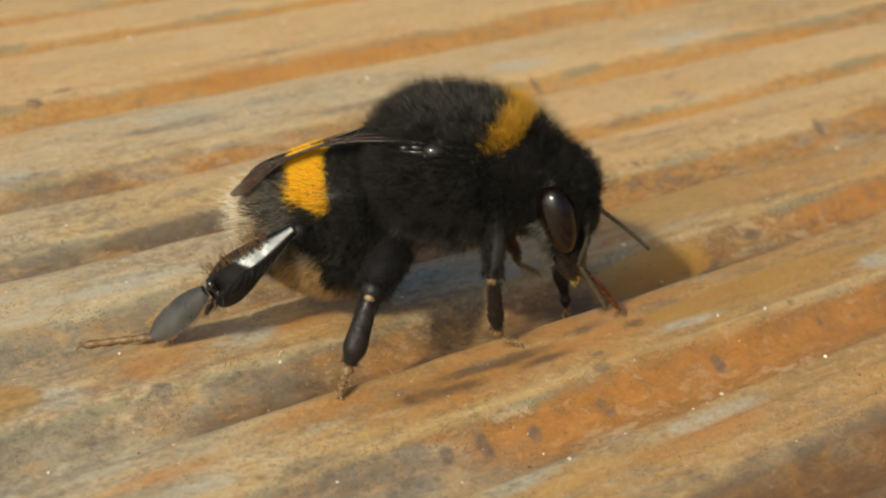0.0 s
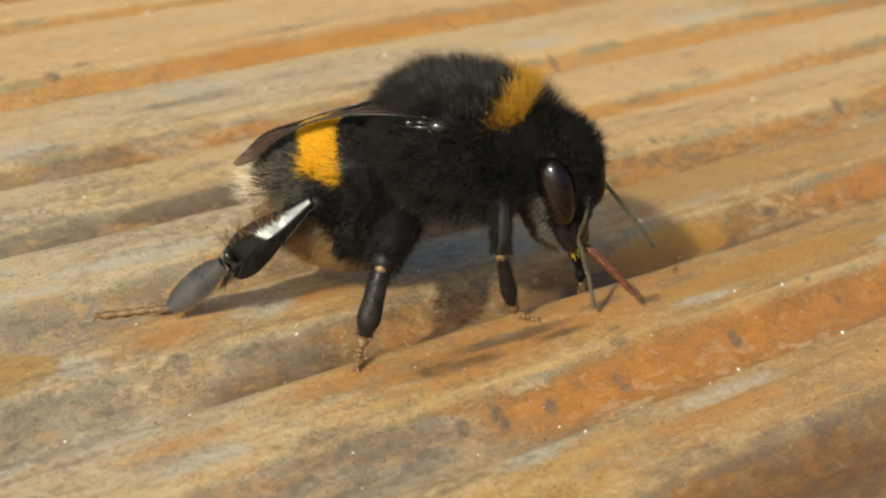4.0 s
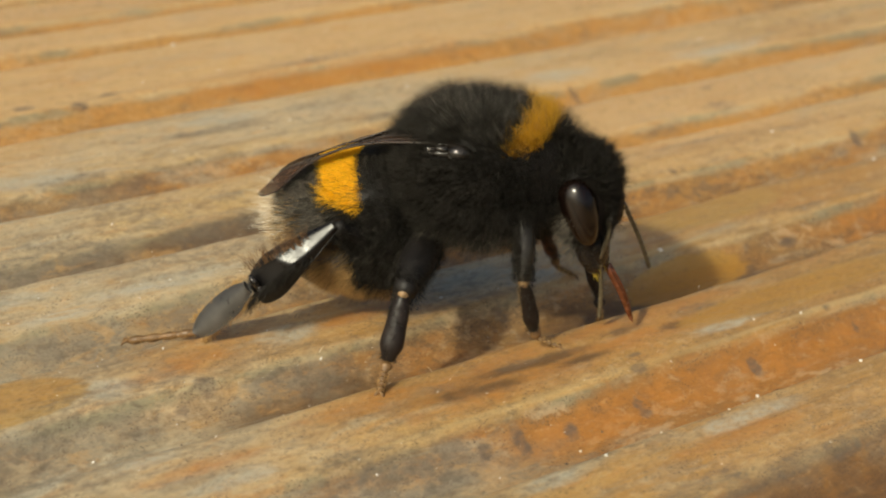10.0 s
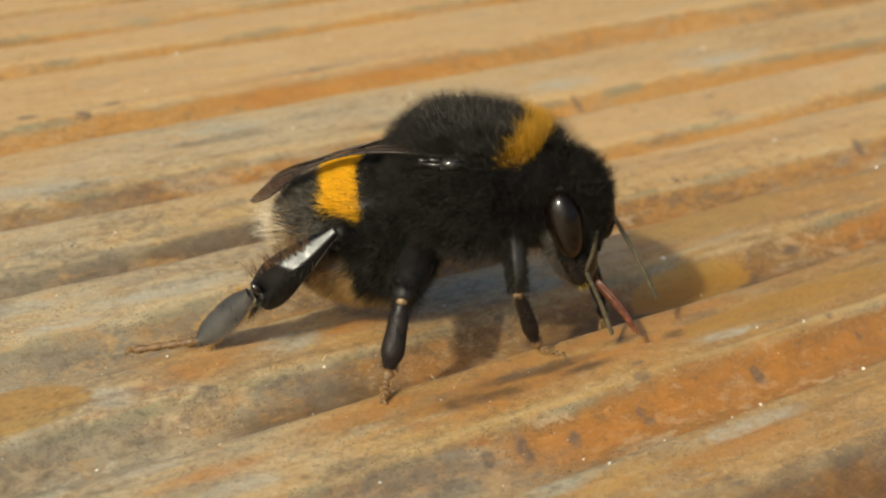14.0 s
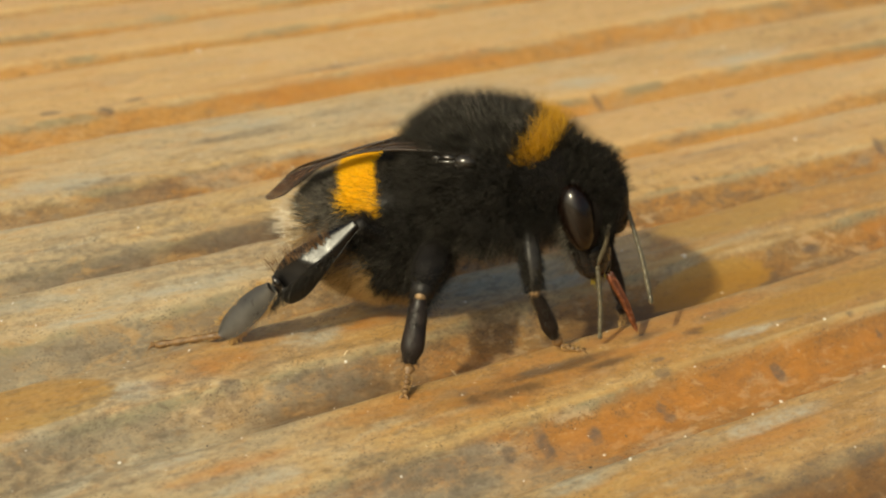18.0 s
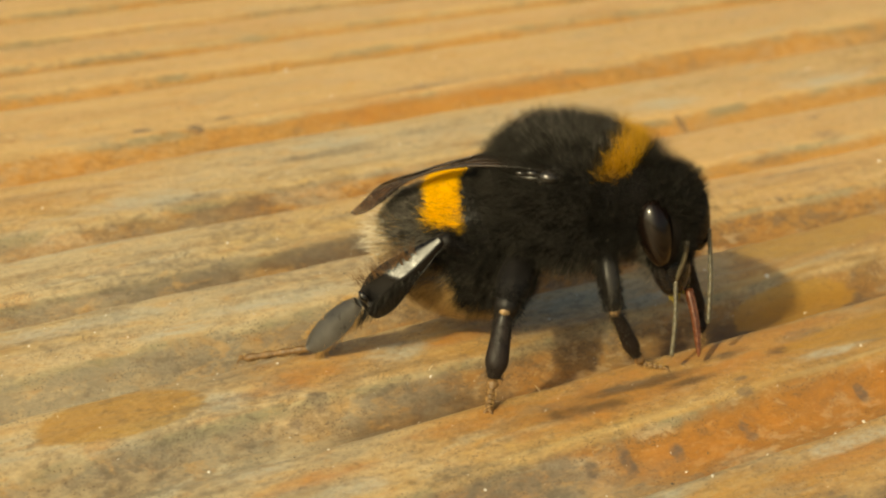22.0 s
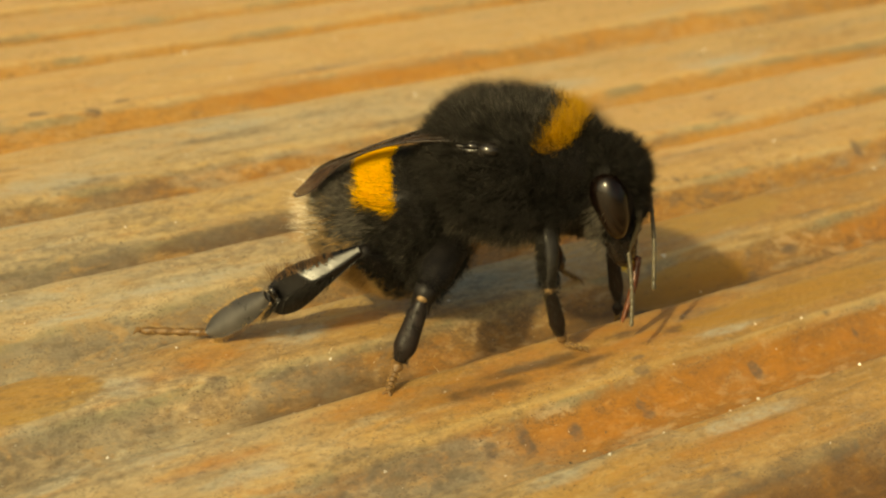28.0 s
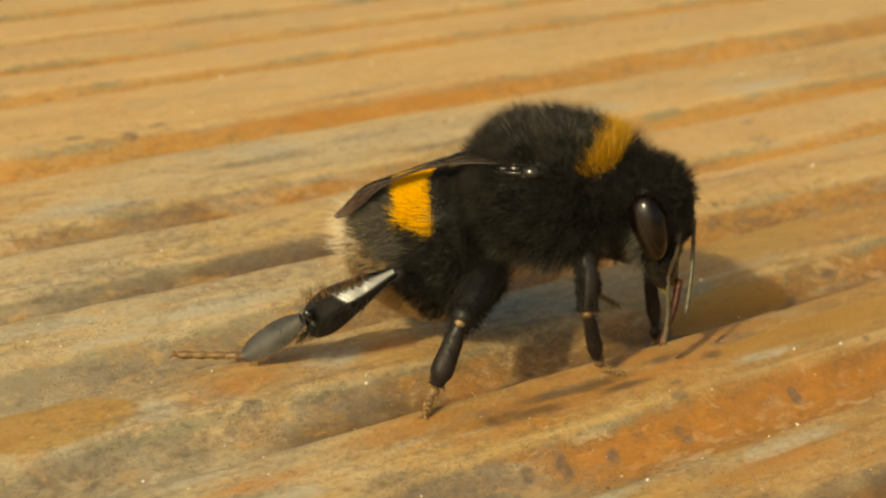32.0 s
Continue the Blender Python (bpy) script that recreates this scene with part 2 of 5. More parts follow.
def wood():
    s = Shader("weathered stained softwood")
    c = s.coords()
    grain = s.noise(s.scaled(c, (55, 900, 500)), 1.0, 6, 0.62, 0.6)
    streak = s.noise(s.scaled(c, (22, 260, 160), (3, 1, 0)), 1.0, 5, 0.6, 0.4)
    cloud = s.noise(s.scaled(c, (45, 110, 90), (7, 2, 5)), 1.0, 5, 0.6, 1.0)
    mottle = s.noise(s.scaled(c, (1000, 1700, 1500)), 1.0, 5, 0.72, 0.4)
    blotch = s.noise(s.scaled(c, (260, 680, 500), (5, 8, 2)), 1.0, 5, 0.7, 0.8)
    sep = s.add("ShaderNodeSeparateXYZ")
    s.put(sep.inputs[0], c)
    wob = s.math("MULTIPLY", s.math("SUBTRACT", s.noise(s.scaled(c, (520, 1100, 700)), 1.0, 5, 0.7), 0.5), 1.7)

    def blots(name, edge):
        """1 inside the ragged stains of that name, 0 outside; the board carries how deep inside each place lies."""
        a = s.add("ShaderNodeAttribute", attribute_name=name)
        return s.ramp(s.math("SUBTRACT", a.outputs["Fac"], wob), 2.0 - edge, 2.0 + edge)

    # the finish has worn off the proud tops and stayed in the grooves
    worn = s.ramp(s.math("ADD", sep.outputs[2], s.math("MULTIPLY", s.math("SUBTRACT", blotch, 0.5), 0.0008)), -0.00034, -0.00006)
    stain = s.mix(s.ramp(cloud, 0.40, 0.60), (0.40, 0.165, 0.030), (0.30, 0.17, 0.06))
    patch = s.noise(s.scaled(c, (700, 1300, 1300), (1, 6, 4)), 1.0, 4, 0.65, 0.5)
    stain = s.mix(s.ramp(patch, 0.48, 0.66, 0.0, 0.55), stain, (0.20, 0.10, 0.042))
    stain = s.mix(s.ramp(patch, 0.46, 0.34, 0.0, 0.5), stain, (0.47, 0.25, 0.085))
    bare = s.mix(s.ramp(streak, 0.40, 0.62), (0.56, 0.375, 0.155), (0.48, 0.265, 0.08))
    bare = s.mix(s.ramp(cloud, 0.48, 0.66), bare, (0.55, 0.385, 0.19))
    old = blots("weathered", 0.6)
    kept = blots("varnished", 0.5)
    # cleaner far wood, lightened further to paint in the glare there
    glare_mask = blots("clean_glare", 0.6)
    bare = s.mix(s.math("MULTIPLY", glare_mask, 0.7), bare, (0.64, 0.41, 0.195))
    stain = s.mix(s.math("MULTIPLY", glare_mask, 0.75), stain, (0.56, 0.285, 0.075))
    bare = s.mix(s.math("MULTIPLY", old, 0.8), bare, (0.56, 0.45, 0.285))
    stain = s.mix(s.math("MULTIPLY", old, 0.8), stain, (0.47, 0.385, 0.25))
    col = s.mix(worn, stain, bare)
    col = s.mix(s.math("MULTIPLY", kept, 0.7), col, s.mix(worn, (0.34, 0.145, 0.027), (0.43, 0.215, 0.050)))
    # where a top turns down it is bleached in places and mouldy in others
    line = s.math("MULTIPLY", s.ramp(sep.outputs[2], -0.00045, -0.00024), s.ramp(sep.outputs[2], -0.00018, -0.00005, 1.0, 0.0))
    col = s.mix(s.math("MULTIPLY", line, s.ramp(streak, 0.47, 0.6, 0.0, 0.7)), col, (0.54, 0.42, 0.24))
    col = s.mix(s.math("MULTIPLY", s.math("MULTIPLY", line, s.ramp(glare_mask, 0.0, 1.0, 1.0, 0.4)), s.ramp(streak, 0.50, 0.40, 0.0, 0.7)), col, (0.20, 0.165, 0.11))
    col = s.mix(s.math("MULTIPLY", s.ramp(blotch, 0.50, 0.66, 0.0, 0.5), s.ramp(glare_mask, 0.0, 1.0, 1.0, 0.3)), col, (0.25, 0.14, 0.055))
    col = s.mix(s.ramp(blotch, 0.46, 0.34, 0.0, 0.45), col, (0.52, 0.24, 0.06))
    col = s.mix(s.math("MULTIPLY", s.ramp(grain, 0.5, 0.66, 0.0, 0.45), s.ramp(glare_mask, 0.0, 1.0, 1.0, 0.45)), col, (0.24, 0.135, 0.055))
    col = s.mix(s.math("MULTIPLY", s.ramp(mottle, 0.52, 0.68, 0.0, 0.45), s.ramp(worn, 0.0, 1.0, 0.3, 1.0)), col, (0.62, 0.46, 0.27))
    col = s.mix(s.math("MULTIPLY", s.ramp(mottle, 0.47, 0.34, 0.0, 0.4), s.ramp(worn, 0.0, 1.0, 1.0, 0.55)), col, (0.22, 0.13, 0.06))
    # silver-grey weathering in long flakes
    flake = s.noise(s.scaled(c, (95, 420, 200), (11, 4, 1)), 1.0, 6, 0.7, 0.9)
    col = s.mix(s.math("MULTIPLY", s.ramp(flake, 0.53, 0.66, 0.0, 0.65), s.ramp(s.math("MAXIMUM", glare_mask, kept), 0.0, 1.0, 1.0, 0.5)), col, s.mix(old, (0.38, 0.335, 0.24), (0.50, 0.455, 0.35)))

    # mould lies along the shoulders of the ribs
    shoulder = s.math("MULTIPLY", s.ramp(sep.outputs[2], -0.00062, -0.00030), s.ramp(sep.outputs[2], -0.00016, -0.00002, 1.0, 0.0))
    mould = s.noise(s.scaled(c, (130, 330, 300), (6, 1, 8)), 1.0, 5, 0.7, 0.5)
    col = s.mix(s.math("MULTIPLY", shoulder, s.ramp(mould, 0.46, 0.62, 0.0, 0.75)), col, (0.26, 0.235, 0.145))
    # open, granular surface of weathered softwood
    granule = s.noise(s.scaled(c, (2600, 3600, 3600), (2, 5, 1)), 1.0, 3, 0.6)
    pores = s.add("ShaderNodeTexVoronoi", feature="F1")
    s.put(pores.inputs["Vector"], s.scaled(c, (1050, 1900, 1900)))
    col = s.mix(s.ramp(granule, 0.56, 0.70, 0.0, 0.3), col, (0.68, 0.47, 0.25))
    col = s.mix(s.ramp(granule, 0.46, 0.32, 0.0, 0.2), col, (0.16, 0.085, 0.035))
    pit = s.math("MULTIPLY", s.ramp(pores.outputs["Distance"], 0.34, 0.20), s.ramp(patch, 0.46, 0.56))
    col = s.mix(s.math("MULTIPLY", pit, s.ramp(glare_mask, 0.0, 1.0, 0.9, 0.15)), col, (0.09, 0.055, 0.034))
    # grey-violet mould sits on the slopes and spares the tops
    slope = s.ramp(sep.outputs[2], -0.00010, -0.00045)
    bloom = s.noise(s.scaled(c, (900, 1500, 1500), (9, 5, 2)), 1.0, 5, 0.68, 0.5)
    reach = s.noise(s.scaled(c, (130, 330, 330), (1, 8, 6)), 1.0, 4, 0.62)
    grown = s.math("ADD", s.math("MULTIPLY", s.math("SUBTRACT", reach, 0.5), 0.9), s.math("MULTIPLY", s.math("SUBTRACT", old, glare_mask), 0.07))
    spread = s.math("MULTIPLY", s.ramp(s.math("ADD", bloom, grown), 0.50, 0.66, 0.0, 0.68), s.ramp(s.math("MAXIMUM", glare_mask, kept), 0.0, 1.0, 1.0, 0.45))
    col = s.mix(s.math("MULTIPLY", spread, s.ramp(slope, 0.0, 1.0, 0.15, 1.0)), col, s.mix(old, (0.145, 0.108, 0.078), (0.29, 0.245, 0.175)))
    lime = s.math("MULTIPLY", s.ramp(s.math("SUBTRACT", bloom, grown), 0.56, 0.70, 0.0, 0.55), s.ramp(slope, 0.0, 1.0, 0.35, 1.0))
    col = s.mix(s.math("MULTIPLY", lime, s.ramp(glare_mask, 0.0, 1.0, 1.0, 0.3)), col, (0.60, 0.43, 0.25))
    rusty = blots("rusty", 0.55)
    col = s.mix(s.math("MULTIPLY", rusty, s.ramp(patch, 0.3, 0.62, 0.8, 0.35)), col, (0.45, 0.185, 0.038))
    rim = blots("rim", 0.5)
    col = s.mix(s.math("MULTIPLY", rim, s.ramp(streak, 0.38, 0.55, 0.1, 0.6)), col, (0.54, 0.39, 0.19))
    # dark grime, and the bee's groove shadow painted in with it
    grime_shade = blots("grime_shade", 0.55)
    col = s.mix(s.math("MULTIPLY", grime_shade, s.ramp(patch, 0.35, 0.6, 0.6, 0.85)), col, (0.115, 0.062, 0.027))
    grey = blots("grey", 0.45)
    knot = blots("knot", 0.35)
    pale = blots("bleached", 0.5)
    wet_shade = s.add("ShaderNodeAttribute", attribute_name="damp_shade")
    damp_shade = s.ramp(s.math("SUBTRACT", wet_shade.outputs["Fac"], s.math("MULTIPLY", wob, 0.4)), 1.95, 2.08)
    col = s.mix(s.math("MULTIPLY", grey, s.ramp(mottle, 0.3, 0.6, 0.75, 0.25)), col, (0.15, 0.125, 0.095))
    col = s.mix(s.math("MULTIPLY", pale, s.ramp(mottle, 0.35, 0.6, 0.25, 0.75)), col, (0.46, 0.43, 0.34))
    col = s.mix(s.math("MULTIPLY", knot, s.ramp(mottle, 0.35, 0.6, 0.85, 0.45)), col, (0.125, 0.095, 0.075))
    haze = s.noise(s.scaled(c, (330, 760, 600), (3, 3, 7)), 1.0, 5, 0.68, 0.5)
    col = s.mix(s.math("MULTIPLY", s.ramp(haze, 0.48, 0.66, 0.0, 0.45), s.ramp(old, 0.0, 1.0, 0.12, 1.0)), col, (0.25, 0.215, 0.155))
    col = s.mix(s.math("MULTIPLY", s.ramp(haze, 0.46, 0.34, 0.0, 0.5), s.ramp(old, 0.0, 1.0, 0.2, 1.0)), col, (0.52, 0.30, 0.11))
    # old drips of wood stain, golden and a little glossier; one blot paints the head's groove shadow
    col = s.mix(s.math("MULTIPLY", damp_shade, 0.75), col, s.mix(s.ramp(streak, 0.4, 0.6), (0.40, 0.20, 0.032), (0.43, 0.25, 0.060)))
    # mould specks, thick in some places and rare in others
    field = s.noise(s.scaled(c, (70, 230, 200), (2, 9, 3)), 1.0, 4, 0.6)
    fleck = s.noise(s.scaled(c, (1500, 2300, 2300), (4, 2, 9)), 1.0, 4, 0.65)
    crumb = s.noise(s.scaled(c, (3400, 4600, 4600), (8, 3, 2)), 1.0, 2, 0.5)
    thick = s.math("ADD", s.ramp(field, 0.38, 0.66, -0.06, 0.10), s.math("MULTIPLY", s.math("SUBTRACT", s.math("ADD", grey, s.math("MULTIPLY", old, 0.5)), glare_mask), 0.05))
    speck = s.ramp(s.math("ADD", fleck, thick), 0.53, 0.72, 0.0, 0.7)
    dust = s.ramp(s.math("ADD", crumb, thick), 0.60, 0.76, 0.0, 0.4)
    speck = s.math("MULTIPLY", s.math("MAXIMUM", speck, dust), s.ramp(kept, 0.0, 1.0, 1.0, 0.6))
    col = s.mix(s.math("MULTIPLY", speck, 0.6), col, (0.09, 0.062, 0.042))
    rough = s.math("SUBTRACT", s.ramp(streak, 0.3, 0.7, 0.55, 0.42), s.math("MULTIPLY", damp_shade, 0.14))
    s.set(color=col, rough=rough, spec=0.5)
    h = s.math("ADD", s.math("MULTIPLY", grain, 0.7), s.math("ADD", s.math("MULTIPLY", mottle, 0.6), s.math("MULTIPLY", granule, 0.35)))
    s.bump(h, 0.62, 0.00022)
    return s.mat


def hair(name, a, b, rough=0.42, spec=0.5):
    s = Shader(name)
    g = s.add("ShaderNodeNewGeometry")
    s.set(color=s.mix(g.outputs["Random Per Island"], a, b), rough=rough, spec=spec)
    return s.mat


def chitin(name, color, rough, bumpy=0.25, spec=0.5, scale=2500):
    s = Shader(name)
    n = s.noise(s.scaled(s.coords(), (scale,) * 3), 1.0, 4, 0.6)
    dark = tuple(0.6 * k for k in color)
    s.set(color=s.mix(s.ramp(n, 0.35, 0.65), dark, color), rough=s.ramp(n, 0.3, 0.7, rough * 0.8, rough * 1.25), spec=spec)
    s.bump(n, bumpy, 0.00005)
    return s.mat


WOOD = wood()
BLACK_HAIR = hair("black hair", (0.012, 0.0103, 0.008), (0.022, 0.019, 0.0145), 0.36, 0.19)
YELLOW_HAIR = hair("golden yellow hair", (0.95, 0.53, 0.010), (0.82, 0.40, 0.006), 0.5)
COLLAR_HAIR = hair("dark yellow hair", (0.58, 0.30, 0.010), (0.36, 0.175, 0.006), 0.5)
BUFF_HAIR = hair("buff white hair", (0.88, 0.84, 0.72), (0.58, 0.44, 0.25), 0.45)
FRINGE_HAIR = hair("olive yellow hair", (0.50, 0.38, 0.05), (0.35, 0.25, 0.04), 0.5)
RUST_HAIR = hair("golden brown hair", (0.62, 0.40, 0.15), (0.36, 0.20, 0.07), 0.5)
BROWN_HAIR = hair("brown leg hair", (0.10, 0.05, 0.02), (0.22, 0.11, 0.035), 0.5)
# grizzled hairs; on the thorax top their grey paints the sky's sheen
GRIZZLE_SHEEN_HAIR = hair("grizzled hair, also painted sheen", (0.035, 0.030, 0.024), (0.20, 0.175, 0.14), 0.4)
# dark hair made paler: bounced light on the belly put into the colour
GREY_LIT_HAIR = hair("belly hair with light painted in", (0.04, 0.035, 0.028), (0.24, 0.21, 0.165), 0.45, 0.4)
SHELL = chitin("black chitin", (0.010, 0.008, 0.007), 0.55, spec=0.3)
GLOSS = chitin("polished black chitin", (0.008, 0.007, 0.007), 0.27, 0.03, 0.5)
HINGE = chitin("glassy black wing hinge", (0.02, 0.016, 0.013), 0.15, 0.15, 0.9, 1500)
SHIN = chitin("shiny black shin", (0.007, 0.006, 0.006), 0.30, 0.28, 0.36, 1100)
EYE = chitin("dark brown compound eye", (0.006, 0.0026, 0.0016), 0.20, 0.12, 0.5, 2600)
LEG = chitin("dark brown chitin", (0.016, 0.010, 0.008), 0.5, 0.5, spec=0.3)
GREYLEG = chitin("grey brown chitin", (0.030, 0.026, 0.021), 0.34)
REDLEG = chitin("red brown chitin", (0.13, 0.045, 0.016), 0.35)
HEELSHIN = chitin("smooth grey chitin", (0.062, 0.056, 0.050), 0.33, 0.20, 0.6, 900)
FOOT = chitin("orange brown chitin", (0.20, 0.108, 0.040), 0.45)
FEELER = chitin("olive grey chitin", (0.12, 0.10, 0.062), 0.4)
TONGUE = chitin("reddish brown chitin", (0.15, 0.045, 0.018), 0.25)
JOINT = chitin("pale joint skin", (0.30, 0.19, 0.09), 0.45)


def wing_material():
    s = Shader("smoky brown wing film")
    n = s.noise(s.scaled(s.coords(), (300, 700, 400)), 1.0, 3)
    s.set(color=s.mix(n, (0.045, 0.022, 0.011), (0.085, 0.042, 0.020)), rough=0.26, alpha=0.62, spec=0.4)
    s.bump(n, 0.3, 0.0001)
    return s.mat


WING = wing_material()
VEIN = chitin("dark wing vein", (0.03, 0.018, 0.012), 0.3)


def simple(name, a, b, scale, rough):
    s = Shader(name)
    n = s.noise(s.scaled(s.coords(), (scale,) * 3), 1.0, 5, 0.6)
    s.set(color=s.mix(s.ramp(n, 0.35, 0.65), a, b), rough=rough)
    s.bump(n, 0.3, 0.3 / scale)
    return s.mat


LAWN = simple("lawn", (0.05, 0.09, 0.02), (0.09, 0.12, 0.04), 3.0, 0.9)
GRIT = simple("pale sand grain", (0.75, 0.72, 0.66), (0.85, 0.83, 0.8), 3000, 0.25)
FIBRE = simple("pale wood fibre", (0.62, 0.50, 0.33), (0.75, 0.64, 0.47), 2000, 0.5)
DUST = simple("dark grit", (0.05, 0.04, 0.035), (0.12, 0.09, 0.06), 3000, 0.6)


def blade_material():
    s = Shader("fresh green grass")
    n = s.noise(s.scaled(s.coords(), (120, 3000, 800)), 1.0, 4, 0.6)
    s.set(color=s.mix(n, (0.035, 0.21, 0.05), (0.065, 0.31, 0.085)), rough=0.4)
    s.bump(n, 0.3, 0.0001)
    return s.mat


GRASS = blade_material()

# ---- the deck ----
deck = tagged(new("deck"), "weathered grooved softwood decking in warm tan and orange", "decking", kind="structure")
deck.matrix_world = pose(0, 0, 0, 0, 0, DECK_TURN)
# tops of the ribs across the seen board: near edge, far edge, in mm
RIBS = [(-24.5, -20.1), (-15.2, -10.8), (-6.4, -2.6), (1.7, 5.8), (8.4, 12.9), (16.4, 22.7), (27.4, 34.8), (37.6, 40.8), (43.4, 46.8), (48.6, 52.4), (54.9, 58.6), (61.0, 65.0)]
RIBS = [(-67.5, -63.0), (-58.6, -54.5), (-50.0, -45.8), (-41.8, -37.6), (-33.2, -28.9)] + RIBS
GROOVE = 1.35


def plank_height(u, v):
    """Height of the board, in mm, at u along and v across it."""
    z = np.full(np.shape(u), -GROOVE)
    for k, (near, far) in enumerate(RIBS):
        near = near + 0.22 * value_noise(u, k * 7.0 + 0 * u, 11, 9.0) + 0.10 * value_noise(u, k * 5.0 + 0 * u, 12, 2.2)
        far = far + 0.16 * value_noise(u, k * 9.0 + 0 * u, 13, 8.0) + 0.07 * value_noise(u, k * 3.0 + 0 * u, 14, 1.7)
        front, back = (near - v) / 2.5, (v - far) / 1.25
        front, back = front.clip(0, 1), back.clip(0, 1)
        fall = np.maximum(0.55 * front * front * (3 - 2 * front) + 0.45 * front * (2 - front), back * back * (3 - 2 * back))
        crown = 0.05 * (1 - ((v - (near + far) / 2) / ((far - near) / 2)) ** 2).clip(-1, 1)
        z = np.maximum(z, -GROOVE * fall + crown)
    z = z + 0.05 * value_noise(u, v * 4, 21, 6.0) + 0.025 * value_noise(u, v * 6, 22, 2.0) + 0.012 * value_noise(u * 2, v * 3, 23, 0.8)
    edge = np.minimum(v + 71.0, 70.5 - v).clip(0, 2.0) / 2.0
    return z - 1.6 * (1 - edge) ** 2


def grid(us, vs):
    u, v = np.meshgrid(us, vs, indexing="ij")
    n, m = u.shape
    i = np.arange(n * m).reshape(n, m)
    quads = np.stack([i[:-1, :-1], i[1:, :-1], i[1:, 1:], i[:-1, 1:]], -1).reshape(-1, 4)
    return u, v, quads


def plank(us, vs, shift):
    u, v, quads = grid(us, vs)
    z = plank_height(u, v)
    n, m = u.shape
    top = np.stack([u, v + shift, z], -1).reshape(-1, 3)
    # the two long sides and the ends close down to the underside
    rim = np.concatenate([np.arange(n) * m, (n - 1) * m + np.arange(1, m), (np.arange(n - 1)[::-1]) * m + m - 1, np.arange(1, m - 1)[::-1]])
    low = top[rim].copy()
    low[:, 2] = -26.0
    a = np.arange(len(rim))
    b = np.roll(a, -1)
    side = np.stack([rim[b], rim[a], a + n * m, b + n * m], -1)
    me = mesh_from("plank", np.concatenate([top, low]) * MM, [quads, side], WOOD)
    for name, rows in STAINS.items():
        least = np.full(len(me.vertices), 3.0)
        for su, sv, ru, rv in rows if shift == 0 else ():
            least[:n * m] = np.minimum(least[:n * m], np.hypot((top[:, 0] - su) / ru, (top[:, 1] - sv) / rv))
        me.attributes.new(name, "FLOAT", "POINT").data.foreach_set("value", 3.0 - least)
    return me


fine = np.concatenate([np.linspace(-700, -75, 40), np.arange(-74.5, -36, 0.6), np.arange(-35.8, 46, 0.36), np.arange(46.4, 95, 0.6), np.linspace(96, 700, 40)])
across = np.concatenate([np.linspace(-71, -31, 60), np.arange(-30.6, 62, 0.22), np.linspace(62.4, 70.5, 30)])
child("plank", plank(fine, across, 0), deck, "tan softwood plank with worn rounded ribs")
coarse = np.linspace(-700, 700, 120)
rough_across = np.linspace(-71, 70.5, 330)
for k in (-3, -2, -1, 1, 2, 3, 4):
    child("plank", plank(coarse + 0.0 * k, rough_across, 147.0 * k), deck)

lawn_mesh = bmesh.new()
bmesh.ops.create_grid(lawn_mesh, x_segments=8, y_segments=8, size=40)
ground_mesh = bpy.data.meshes.new("ground")
lawn_mesh.to_mesh(ground_mesh)
lawn_mesh.free()
ground_mesh.materials.append(LAWN)
ground = tagged(new("ground", ground_mesh), "flat mown lawn around the decking", "lawn", kind="structure")
ground.location.z = -0.09


def deck_point(u, v, lift=0.0):
    """World place, in metres, on the board at u, v (mm)."""
    z = float(plank_height(np.array([u]), np.array([v]))[0])
    return deck.matrix_world @ Vector((u * MM, v * MM, (z + lift) * MM))


# ---- the bumblebee ----
BEE_X, BEE_Y, BEE_TURN = -1.0, -8.0, -4.0
bee = tagged(new("bumblebee"), "black furry bumblebee with yellow bands and buff tail", "bumblebee")
bee.matrix_world = pose(BEE_X * MM, BEE_Y * MM, 0, 0, 0, BEE_TURN)


def turn(rx=0, ry=0, rz=0):
    return np.array(Euler([radians(a) for a in (rx, ry, rz)]).to_matrix())


